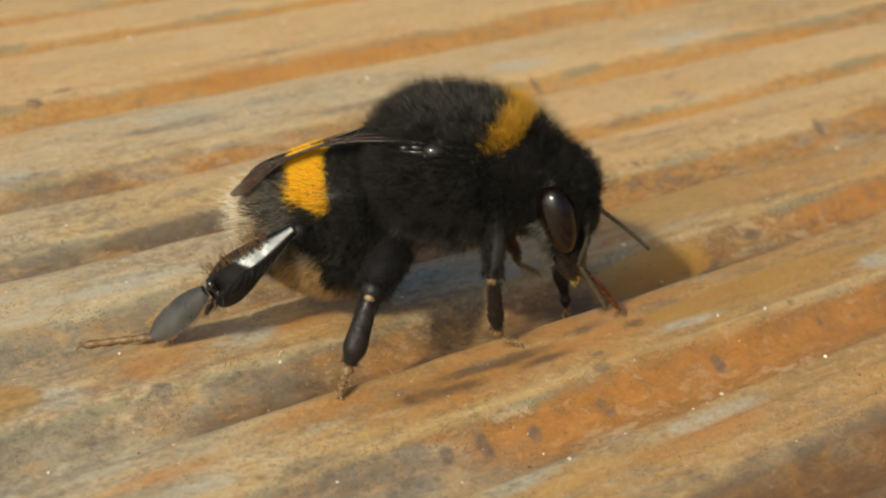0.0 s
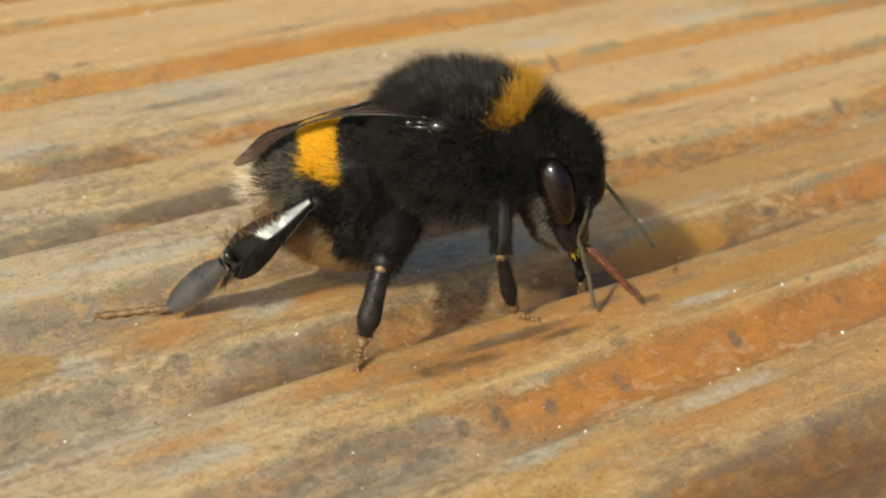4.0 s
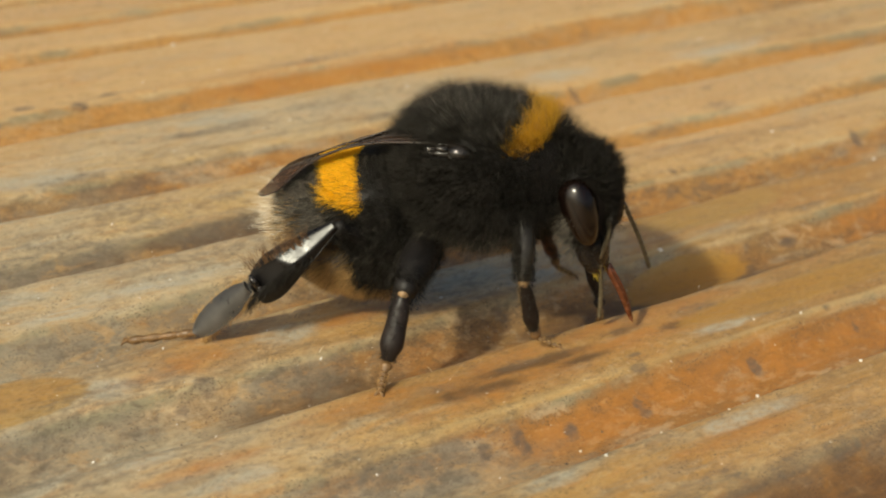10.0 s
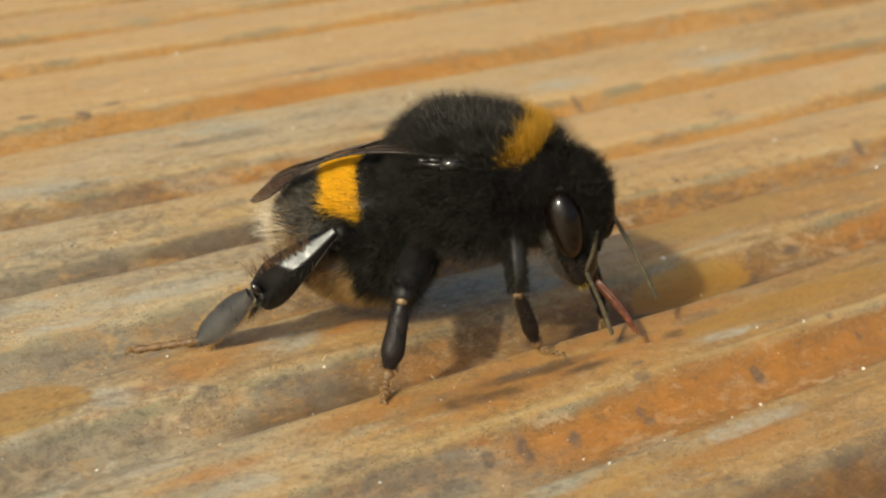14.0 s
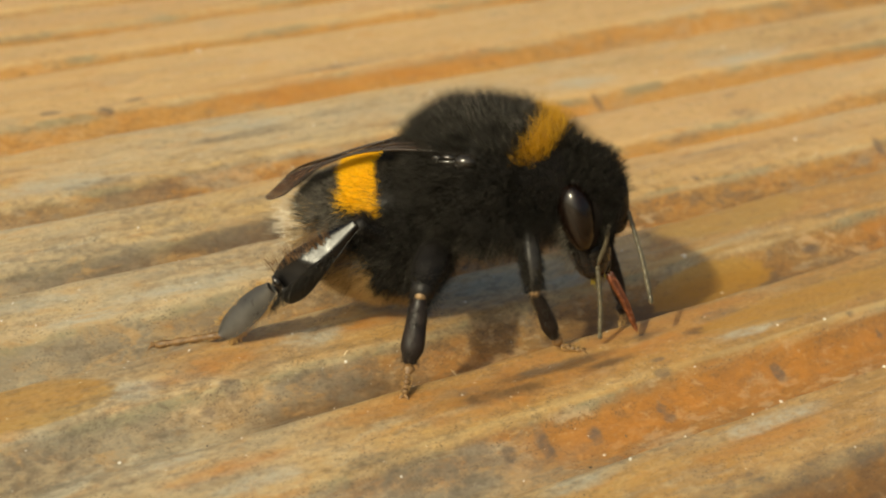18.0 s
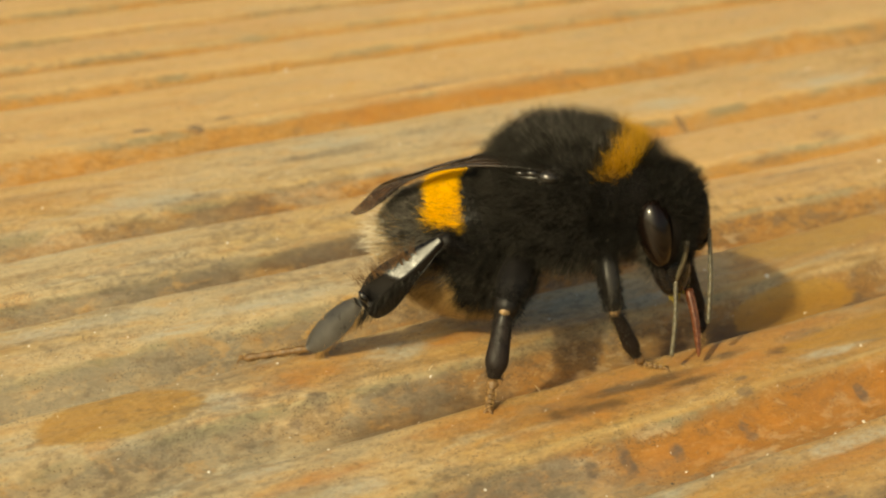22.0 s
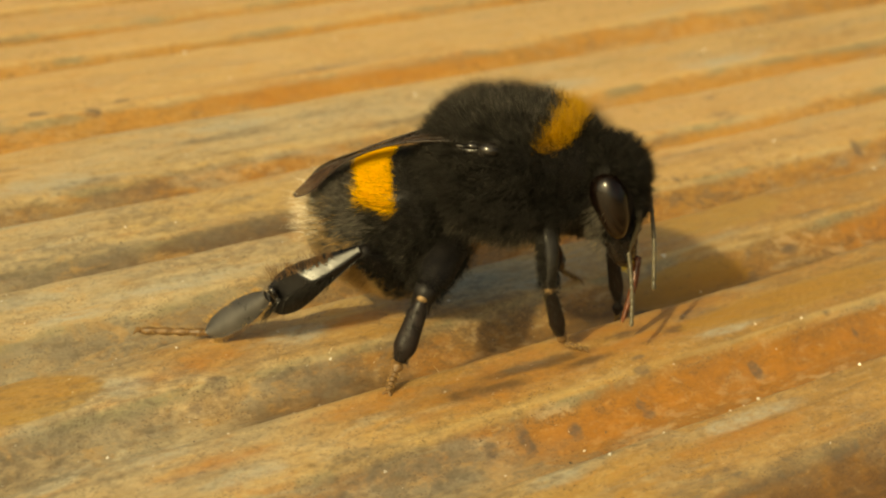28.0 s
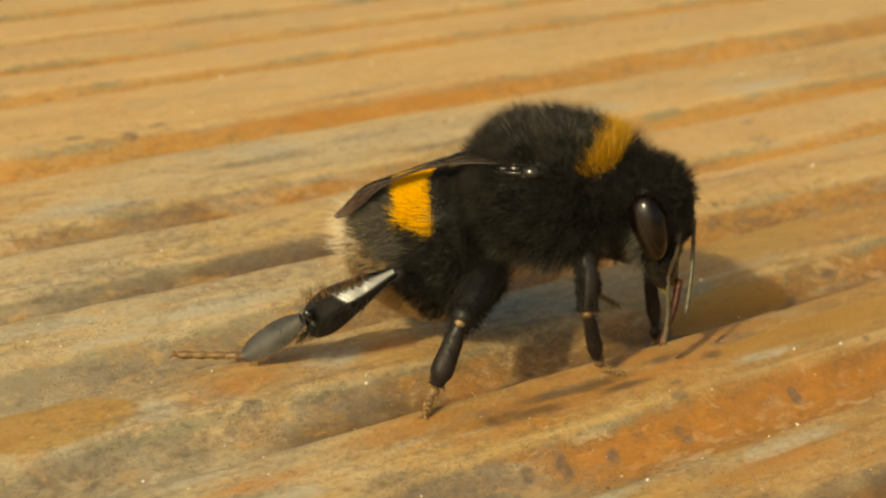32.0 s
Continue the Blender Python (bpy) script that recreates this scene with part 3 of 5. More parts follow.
class Egg:
    """An egg-shaped body: centre, radii and turn in mm; egg > 0 fattens its front."""

    def __init__(self, centre, radii, rot=None, egg=0.0, power=2.0, undercut=0.0):
        self.c, self.r, self.egg = np.array(centre, float), np.array(radii, float), egg
        self.power, self.undercut = power, undercut
        self.rot = np.eye(3) if rot is None else rot

    def at(self, d):
        nrm = unit(np.sign(d) * np.abs(d) ** (self.power - 1) / self.r)
        d = d / (np.abs(d) ** self.power).sum(1, keepdims=True) ** (1 / self.power)
        k = 1 + self.egg * d[:, :1]
        q = d * self.r * np.concatenate([np.ones_like(k), k, k], 1)
        lean = d[:, 0].clip(0, 1) * self.undercut
        q[:, 2] = np.where(d[:, 2] < 0, q[:, 2] * (1 - lean - 0.3 * self.undercut), q[:, 2])
        q[:, 1] *= 1 - 0.85 * lean
        return self.c + q @ self.rot.T, nrm @ self.rot.T

    def scatter(self, n, rng):
        d = unit(rng.normal(size=(n * 2, 3)))
        # even out by area
        w = np.linalg.norm(d / self.r, axis=1)
        return d[rng.uniform(size=len(d)) < w / w.max()][:n]

    def mesh(self, name, material):
        us, vs = np.linspace(0, 2 * np.pi, 41)[:-1], np.linspace(0.02, np.pi - 0.02, 26)
        a, b = np.meshgrid(us, vs, indexing="ij")
        d = np.stack([np.cos(b), np.sin(b) * np.cos(a), np.sin(b) * np.sin(a)], -1).reshape(-1, 3)
        p, nrm = self.at(d)
        i = np.arange(40 * 26).reshape(40, 26)
        j = np.roll(i, -1, 0)
        quads = np.stack([i[:, :-1], i[:, 1:], j[:, 1:], j[:, :-1]], -1).reshape(-1, 4)
        p0, _ = self.at(np.array([[1.0, 0, 0], [-1.0, 0, 0]]))
        n = len(p)
        caps = np.concatenate([np.stack([np.full(40, n), i[:, 0], j[:, 0]], -1), np.stack([np.full(40, n + 1), j[:, -1], i[:, -1]], -1)])
        return np.concatenate([p, p0]), [quads, caps]


def hairs(roots, dirs, lengths, radius, rng, droop=None, curl=0.16):
    """Thin bent three-sided spikes; all in mm."""
    n = len(roots)
    dirs = unit(dirs)
    side = unit(np.cross(dirs, rng.normal(size=(n, 3))))
    other = np.cross(dirs, side)
    bend = side * rng.normal(0, curl, (n, 1)) + other * rng.normal(0, curl, (n, 1))
    if droop is not None:
        bend = bend + droop
    ln = lengths[:, None]
    verts = np.zeros((n, 7, 3))
    for k in range(3):
        w = side * math.cos(k * 2.0944) + other * math.sin(k * 2.0944)
        verts[:, k] = roots + w * radius
        verts[:, 3 + k] = roots + dirs * ln * 0.55 + bend * ln * 0.28 + w * radius * 0.72
    verts[:, 6] = roots + dirs * ln + bend * ln
    base = np.arange(n)[:, None] * 7
    quads = np.concatenate([base + np.array([k, (k + 1) % 3, 3 + (k + 1) % 3, 3 + k]) for k in range(3)])
    tris = np.concatenate([base + np.array([3 + k, 3 + (k + 1) % 3, 6]) for k in range(3)])
    return verts.reshape(-1, 3), [tris, quads]


def body_part(name, verts, faces, material, parent, origin=(0, 0, 0), label=""):
    me = mesh_from(name, (np.asarray(verts) - np.array(origin)) * MM, faces, material)
    return child(name, me, parent, label)


def tube(points, radii, sides=12, flat=1.0, normal=(0, 1, 0), steps=5, thick=9.0, square=2.0, spin=0.0):
    """A round or flattened limb through points (mm) with those radii, closed at both ends."""
    points, radii = np.array(points, float), np.array(radii, float)
    n = (len(points) - 1) * steps + 1
    t = np.linspace(0, len(points) - 1, n)
    i = np.minimum(t.astype(int), len(points) - 2)
    f = (t - i)[:, None]
    pad = np.concatenate([[2 * points[0] - points[1]], points, [2 * points[-1] - points[-2]]])
    a, b, c, d = pad[i], pad[i + 1], pad[i + 2], pad[i + 3]
    p = 0.5 * (2 * b + (c - a) * f + (2 * a - 5 * b + 4 * c - d) * f ** 2 + (3 * b - a - 3 * c + d) * f ** 3)
    f = f[:, 0]
    g = f * f * (3 - 2 * f)
    r = radii[i] * (1 - g) + radii[np.minimum(i + 1, len(radii) - 1)] * g
    thick = np.full(len(points), thick) if np.isscalar(thick) else np.array(thick)
    deep = thick[i] * (1 - f) + thick[np.minimum(i + 1, len(points) - 1)] * f
    tan = unit(np.gradient(p, axis=0))
    nor = np.array(normal, float)
    e1 = unit(np.cross(tan, nor))
    e2 = np.cross(e1, tan)
    twist = (radians(spin) * np.linspace(0, 1, n) ** 2)[:, None]
    e1, e2 = e1 * np.cos(twist) + e2 * np.sin(twist), e2 * np.cos(twist) - e1 * np.sin(twist)
    ang = np.linspace(0, 2 * np.pi, sides + 1)[:-1]
    ca, sa = [np.sign(q) * np.abs(q) ** (2 / square) for q in (np.cos(ang), np.sin(ang))]
    ring = p[:, None] + (e1[:, None] * ca[None, :, None] + e2[:, None] * sa[None, :, None] * np.minimum(flat, deep / r)[:, None, None]) * r[:, None, None]
    v = np.concatenate([ring.reshape(-1, 3), [p[0] - tan[0] * r[0] * 0.5, p[-1] + tan[-1] * r[-1] * 0.5]])
    k = np.arange(n * sides).reshape(n, sides)
    j = np.roll(k, -1, 1)
    quads = np.stack([k[:-1], j[:-1], j[1:], k[1:]], -1).reshape(-1, 4)
    m = n * sides
    tris = np.concatenate([np.stack([np.full(sides, m), j[0], k[0]], -1), np.stack([np.full(sides, m + 1), k[-1], j[-1]], -1)])
    return v, [quads, tris]


def joined(*pieces):
    """Several (verts, faces) in one."""
    verts, quads, tris, base = [], [], [], 0
    for v, fs in pieces:
        for f in fs:
            (quads if f.shape[1] == 4 else tris).append(f + base)
        verts.append(v)
        base += len(v)
    out = [np.concatenate(x) for x in (quads, tris) if x]
    return np.concatenate(verts), out


rng = np.random.default_rng(7)


def tufts(p, much):
    """A lean for each hair that it shares with its neighbours, so that the fur parts into tufts."""
    a, b = p @ np.array([[4.1, -2.3, 1.7], [1.9, 3.7, -2.9], [-2.2, 2.6, 4.3]]), p @ np.array([[-1.6, 6.3, 2.1], [5.9, -1.2, 3.3], [2.7, 3.1, -6.1]])
    return much * (np.sin(a) + 0.7 * np.sin(b + 1.3))


# thorax, in the insect's own space: x ahead, y to its left, z up
THORAX = Egg((2.75, 0, 7.0), (3.9, 3.0, 3.15), turn(0, 4, 0), 0.02, 2.8, 0.55)
v, f = THORAX.mesh("thorax", SHELL)
thorax = body_part("thorax", v, f, SHELL, bee, label="black thorax under thick fur")
d = THORAX.scatter(85000, rng)
p, nrm = THORAX.at(d)
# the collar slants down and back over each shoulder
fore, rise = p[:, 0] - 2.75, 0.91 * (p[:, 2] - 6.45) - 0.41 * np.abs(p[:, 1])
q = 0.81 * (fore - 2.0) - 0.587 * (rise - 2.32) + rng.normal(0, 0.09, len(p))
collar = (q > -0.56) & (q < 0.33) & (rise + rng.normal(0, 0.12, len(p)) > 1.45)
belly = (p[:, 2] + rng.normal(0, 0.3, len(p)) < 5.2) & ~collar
comb = nrm + np.array([-0.5, 0, 0.0]) + rng.normal(0, 0.22, p.shape) + tufts(p, 0.22)
comb[belly] += np.array([0, 0, -0.5])
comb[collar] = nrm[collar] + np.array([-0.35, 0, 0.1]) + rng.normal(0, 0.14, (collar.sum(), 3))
eye_gap = np.linalg.norm((p - np.array([5.3, 0, 8.5])) * np.array([1, 0, 1]) + (np.abs(p[:, 1:2]) - 2.6) * np.array([0, 1, 0]), axis=1)
length = rng.uniform(0.6, 1.65, len(p)) * np.where(belly, 0.5, 1.0) * np.clip((eye_gap - 0.3) / 1.8, 0.5, 1.0)
length *= np.where((p[:, 0] > 4.2) & (p[:, 2] > 4.0) & (p[:, 2] < 9.4) & (np.abs(p[:, 1]) > 0.7), np.clip(1.0 - 0.4 * (p[:, 0] - 4.2), 0.45, 1.0), 1.0)
wisp = ~belly & ~collar & (p[:, 2] < 6.0) & (np.abs(p[:, 1]) > 1.0) & (rng.uniform(size=len(p)) < 0.16)
comb[wisp] += np.array([0.1, 0, -1.0])
# topmost black hairs coloured grey to paint the sheen of the sky
crown = ~belly & ~collar & ~wisp & (p[:, 2] + rng.normal(0, 0.3, len(p)) > 9.85) & (rng.uniform(size=len(p)) < 0.26)
for name, pick, mt, lb in (("fur", ~collar & ~belly & ~wisp & ~crown, BLACK_HAIR, "dense black fur"), ("grey_sheen_fur", crown, GRIZZLE_SHEEN_HAIR, "hairs coloured grey as sky sheen on the back"), ("collar", collar, COLLAR_HAIR, "dark yellow band of fur"),
                           ("belly_fur", belly | wisp, GREY_LIT_HAIR, "thin black fur coloured grey as if lit")):
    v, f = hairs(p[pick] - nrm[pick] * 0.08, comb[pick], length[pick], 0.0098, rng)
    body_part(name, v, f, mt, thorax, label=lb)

# abdomen
ABDOMEN = Egg((-3.1, 0, 4.5), (3.5, 3.05, 3.25), turn(0, -9, 0), 0.2, 2.2)
v, f = ABDOMEN.mesh("abdomen", SHELL)
abdomen = body_part("abdomen", v, f, SHELL, bee, label="black abdomen with yellow band and buff tail")
d = ABDOMEN.scatter(58000, rng)
p, nrm = ABDOMEN.at(d)
back = -(p - ABDOMEN.c) @ np.array([math.cos(radians(20)), 0, math.sin(radians(20))])
jit = rng.normal(0, 0.1, len(p))
gold = (back + jit > -1.2) & (back + jit < 0.55) & (p[:, 2] + rng.normal(0, 0.12, len(p)) > 6.15)
tail = (back + jit * 1.5 > 2.35) & (p[:, 2] < 5.5 + 3 * jit) & (p[:, 2] > 4.0 + 3 * jit) & (rng.uniform(size=len(p)) < 0.10)
buff = (back + jit * 1.5 > 1.75) & ~tail & (p[:, 2] < 5.2 + 3 * jit) & (p[:, 2] > 3.4) & (rng.uniform(size=len(p)) < 0.16)
# greyish hairs; the larger share behind the band also paints its bluish sheen
grizzle = ~gold & ~tail & (back > -1.6) & (p[:, 2] > 3.0) & (rng.uniform(size=len(p)) < np.where(back > 0.5, 0.5, 0.06))
rust = buff | ((back + jit > 0.1) & (p[:, 2] < np.where(back < 2.0, 4.1, 3.3) + 3 * jit) & (rng.uniform(size=len(p)) < np.where(back < 2.2, 0.85, 0.25))) | ((back + jit > -1.6) & (p[:, 2] < 2.3 + 2 * jit) & (rng.uniform(size=len(p)) < 0.6))
comb = nrm + np.array([-0.9, 0, -0.25]) + rng.normal(0, 0.2, p.shape) + tufts(p, 0.26)
comb[tail] += np.array([-0.6, 0, 0.3]) + tufts(p[tail] * 1.8, 0.34)
comb[gold] = nrm[gold] * 0.8 + np.array([-1.0, 0, -0.3]) + rng.normal(0, 0.12, (gold.sum(), 3)) + tufts(p[gold], 0.16)
length = (rng.uniform(0.45, 0.9, len(p)) + rng.uniform(0.5, 1.3, len(p)) * tail + 0.3 * buff + 0.35 * (back < -2.3)) * np.where((p[:, 2] > 7.0) | (p[:, 1] > 0.5) & (p[:, 2] > 6.3), np.where((back < -1.1) & (p[:, 1] < -0.8), 0.6, 0.22), np.where(p[:, 2] > 6.6, 0.6, 1.0))
flat_top = gold & (p[:, 2] > 6.6)
comb[flat_top] = nrm[flat_top] * 0.4 + np.array([-1.0, 0, -0.12]) + rng.normal(0, 0.1, (flat_top.sum(), 3))
length[gold] = np.maximum(length[gold], 0.5)
for name, pick, mt, lb in (("fur", ~gold & ~tail & ~rust & ~grizzle, BLACK_HAIR, "black fur combed back"), ("grey_sheen_fur", grizzle & ~rust, GRIZZLE_SHEEN_HAIR, "greyish hairs among the black, partly painted sheen"), ("under_fur", rust & ~tail, RUST_HAIR, "golden brown fur under the tail"), ("yellow_band", gold, YELLOW_HAIR, "golden yellow band of fur"), ("tail_fur", tail, BUFF_HAIR, "buff white tail fur")):
    v, f = hairs(p[pick] - nrm[pick] * 0.06, comb[pick], length[pick], 0.0102, rng)
    body_part(name, v, f, mt, abdomen, label=lb)

guard = (back > -0.1) & (back < 1.9) & (p[:, 2] > 3.4) & (p[:, 2] < 6.0) & (rng.uniform(size=len(p)) < 0.06)
v, f = hairs(p[guard], nrm[guard] * 0.6 + np.array([-1.1, 0, -0.35]) + tufts(p[guard] * 0.8, 0.3), rng.uniform(0.9, 1.5, guard.sum()), 0.017, rng)
body_part("guard_hair", v, f, GRIZZLE_SHEEN_HAIR, abdomen, label="long greyish hairs combed back over the flank")

# head; its own space has its origin at the middle of the head
HEAD_AT = np.array([7.0, 0.0, 6.0])
HEAD_TURN = -28.0
HEAD = Egg((0, 0, 0.1), (2.65, 1.85, 1.22), turn(0, 80, 0), -0.3)
v, f = HEAD.mesh("head", SHELL)
head = body_part("head", v, f, SHELL, bee, label="black furry head turned down to the wood")
head.matrix_basis = pose(*(HEAD_AT * MM), 0, 0, HEAD_TURN)
d = HEAD.scatter(14000, rng)
p, nrm = HEAD.at(d)
along, over = 0.93 * (p[:, 2] - 0.42) - 0.36 * (p[:, 0] - 0.4), 0.93 * (p[:, 0] - 0.4) + 0.36 * (p[:, 2] - 0.3)
eye_ring = np.sqrt((along / 1.7) ** 2 + (over / 0.93) ** 2) + (np.abs(p[:, 1]) < 0.6)
eye_side = eye_ring < 0.86
keep = ~eye_side & (p[:, 2] > -1.5)
comb = nrm + np.array([0.1, 0, 0.25]) + rng.normal(0, 0.25, p.shape)
length = rng.uniform(0.35, 0.8, len(p)) * np.where(p[:, 2] < -0.6, 0.55, 1.0) + 0.3 * (p[:, 2] > 1.0)
length *= np.clip((eye_ring - 0.5) / 0.6, 0.6, 1.0)
v, f = hairs(p[keep] - nrm[keep] * 0.05, comb[keep], length[keep], 0.014, rng)
body_part("fur", v, f, BLACK_HAIR, head, label="black facial fur")
cheek = (p[:, 0] < 0.3) & (p[:, 2] < 0.4) & (np.abs(p[:, 1]) > 0.5) & (rng.uniform(size=len(p)) < 0.22)
v, f = hairs(p[cheek], nrm[cheek] + np.array([-0.5, 0, -0.7]) + rng.normal(0, 0.2, (cheek.sum(), 3)), rng.uniform(0.5, 0.95, cheek.sum()), 0.012, rng)
body_part("beard", v, f, GREY_LIT_HAIR, head, label="greyish hairs behind the cheek")
for side in (-1, 1):
    e = Egg((0.36, side * 1.44, 0.38), (1.60, 0.80, 0.80), turn(side * 6, 68, 0), -0.24, 2.3)
    v, f = e.mesh("eye", EYE)
    body_part("eye", v, f, EYE, head, label="glossy dark compound eye")
for y, z, x in ((0, 1.95, 0.95), (-0.45, 2.1, 0.6), (0.45, 2.1, 0.6)):
    v, f = Egg((x, y, z), (0.14, 0.14, 0.14)).mesh("ocellus", GLOSS)
    body_part("ocellus", v, f, GLOSS, head)
v, f = Egg((0.78, 0, -1.75), (1.15, 0.82, 0.52), turn(0, 78, 0), -0.15).mesh("clypeus", GLOSS)
body_part("clypeus", v, f, GLOSS, head, label="shiny black face plate")
for side in (-1, 1):
    v, f = tube([(0.35, side * 0.95, -1.2), (0.55, side * 0.85, -1.9), (0.85, side * 0.62, -2.5), (1.05, side * 0.26, -2.9)], [0.42, 0.40, 0.34, 0.14], 14, 0.75)
    body_part("mandible", v, f, GLOSS, head, label="black jaw fringed with golden hairs")
n = 70
roots = np.stack([rng.uniform(0.9, 1.15, n), rng.uniform(-0.6, 0.75, n), rng.uniform(-2.95, -2.6, n)], -1)
v, f = hairs(roots, np.stack([rng.uniform(0.1, 0.7, n), rng.normal(0, 0.3, n), -np.ones(n)], -1), rng.uniform(0.15, 0.34, n), 0.022, rng)
body_part("mouth_fringe", v, f, FRINGE_HAIR, head, label="short golden hairs")
# the tongue hangs from its root; its own space starts there
TONGUE_AT = np.array((1.33, 0.59, -2.93))
v, f = joined(tube([(-0.1, -0.1, 0.2), (0.06, -0.1, -1.2), (0.0, -0.05, -2.6), (0.0, -0.03, -2.95)], [0.17, 0.16, 0.11, 0.05], 10, 0.6),
              tube([(-0.1, 0.1, 0.2), (0.06, 0.1, -1.2), (0.0, 0.05, -2.6), (0.0, 0.03, -2.9)], [0.17, 0.16, 0.11, 0.05], 10, 0.6))
tongue = body_part("proboscis", v, f, TONGUE, head, label="reddish brown tongue sheath")
tongue.location = TONGUE_AT * MM


def antenna(name, socket, elbow, length):
    """The first joint stays on the head; the whip swings about the elbow, from where it hangs straight down."""
    socket, elbow = np.array(socket), np.array(elbow)
    v, f = tube([socket, socket * 0.5 + elbow * 0.5 + (0.14, 0, 0.05), elbow], [0.12, 0.11, 0.14], 10)
    body_part("antenna_base", v, f, FEELER, head, label="olive grey first joint of an antenna")
    n = 34
    v, f = tube([(0.10 * math.sin(k / (n - 1) * 3.0), 0, -length * k / (n - 1)) for k in range(n)], [0.09 if k % 3 == 0 else 0.115 for k in range(n)], 10, steps=2)
    ob = body_part(name, v, f, FEELER, head, label="thin olive grey jointed antenna")
    ob.location = elbow * MM
    return ob


near_antenna = antenna("antenna", (1.33, -0.22, -0.04), (1.09, -0.44, -2.03), 3.5)
far_antenna = antenna("antenna", (0.67, 0.85, -0.01), (1.17, 1.75, -0.11), 4.3)


# wings lie folded along the back
def glide(points, n):
    """A smooth line of n places through a few points."""
    points = np.array(points, float)
    pad = np.concatenate([[2 * points[0] - points[1]], points, [2 * points[-1] - points[-2]]])
    t = np.linspace(0, len(points) - 1, n)
    i = np.minimum(t.astype(int), len(points) - 2)
    f = (t - i)[:, None]
    a, b, c, d = pad[i], pad[i + 1], pad[i + 2], pad[i + 3]
    return 0.5 * (2 * b + (c - a) * f + (2 * a - 5 * b + 4 * c - d) * f ** 2 + (3 * b - a - 3 * c + d) * f ** 3)


WING_ROOT = np.array([1.25, 0.0, 9.2])


def wing(side, droop):
    """A folded wing: its outer edge runs along the flank, its inner edge over the back, both to one rounded tip."""
    flip = np.array([1, side, 1])
    outer = glide([(1.3, 2.55, 9.35), (-0.3, 2.25, 9.32), (-2.4, 1.75, 8.98), (-4.2, 1.45, 8.33), (-5.6, 1.4, 7.42), (-6.7, 1.4, 6.2), (-7.5, 1.2, 5.65), (-7.8, 1.0, 5.6)], 42)
    inner = glide([(0.9, 2.1, 9.5), (-0.6, 1.0, 9.4), (-2.1, 0.45, 8.95), (-3.7, 0.4, 8.25), (-5.2, 0.4, 7.6), (-6.5, 0.45, 6.95), (-7.4, 0.65, 6.1), (-7.8, 1.0, 5.62)], 42)
    us = np.linspace(0, 1, 14)
    p = outer[:, None] * (1 - us)[None, :, None] + inner[:, None] * us[None, :, None]
    s = np.linspace(0, 1, 42)
    p[..., 2] += 0.06 * np.sin(us * 11)[None, :] * np.sin(np.pi * s)[:, None] - 0.14 * np.sin(np.pi * s ** 0.8)[:, None] - droop * (p[..., 1] - 0.3)
    p = p * flip
    n, m = p.shape[:2]
    i = np.arange(n * m).reshape(n, m)
    quads = np.stack([i[:-1, :-1], i[1:, :-1], i[1:, 1:], i[:-1, 1:]], -1).reshape(-1, 4)
    thick = np.array([0, 0, 0.012])
    flat = p.reshape(-1, 3)
    ob = body_part("wing", np.concatenate([flat + thick, flat - thick]), [quads, quads[:, ::-1] + n * m], WING, bee, WING_ROOT, "smoky brown translucent folded wing")
    ob.location = WING_ROOT * MM
    veins = [tube(p[::3, 0] + thick * 2, np.linspace(0.08, 0.025, len(p[::3])), 8, steps=2), tube(p[3:36:3, 13] + thick * 2, np.linspace(0.05, 0.025, 11), 6, steps=2),
             tube(p[2:32:3, 4] + thick * 2, np.linspace(0.05, 0.02, 10), 6, steps=2), tube(p[2:34:3, 8] + thick * 2, np.linspace(0.045, 0.02, 11), 6, steps=2)]
    for k in (12, 19, 26):
        veins.append(tube(p[k, 0:12:2] + thick * 2, np.full(6, 0.025), 6, steps=2))
    for v, f in veins:
        body_part("wing_vein", v, f, VEIN, ob, WING_ROOT)
    hinge = np.array([1.25, side * 2.45, 9.15])
    v, f = Egg(hinge + np.array([0.15, side * 0.5, 0.08]), (0.52, 0.40, 0.35)).mesh("tegula", HINGE)
    body_part("wing_base", v, f, HINGE, thorax, label="shiny black wing hinge plate")
    v, f = joined(tube([hinge + np.array([-0.2, side * 0.42, -0.05]), hinge + np.array([-0.75, side * 0.4, -0.12]), hinge + np.array([-1.3, side * 0.25, -0.1])], [0.2, 0.15, 0.08], 10, 0.7),
                  Egg(hinge + np.array([-0.6, side * 0.5, 0.18]), (0.3, 0.16, 0.14)).mesh("sclerite", HINGE),
                  Egg(hinge + np.array([-0.15, side * 0.62, -0.12]), (0.2, 0.14, 0.17)).mesh("sclerite", HINGE), Egg(hinge + np.array([-1.1, side * 0.42, 0.1]), (0.26, 0.13, 0.1)).mesh("sclerite", HINGE))
    body_part("wing_root", v, f, HINGE, thorax, label="greyish brown wing root")
    return ob


near_wing = wing(-1, 0.0)
far_wing = wing(1, 0.66)


def bristles(a, b, n, length, radius, spread, mt, parent, origin, out, name="leg_hair"):
    t = rng.uniform(0, 1, (n, 1))
    roots = np.array(a) * (1 - t) + np.array(b) * t + rng.normal(0, spread, (n, 3))
    v, f = hairs(roots, np.array(out) + rng.normal(0, 0.3, (n, 3)), rng.uniform(0.5, 1.0, n) * length, radius, rng)
    return body_part(name, v, f, mt, parent, origin)


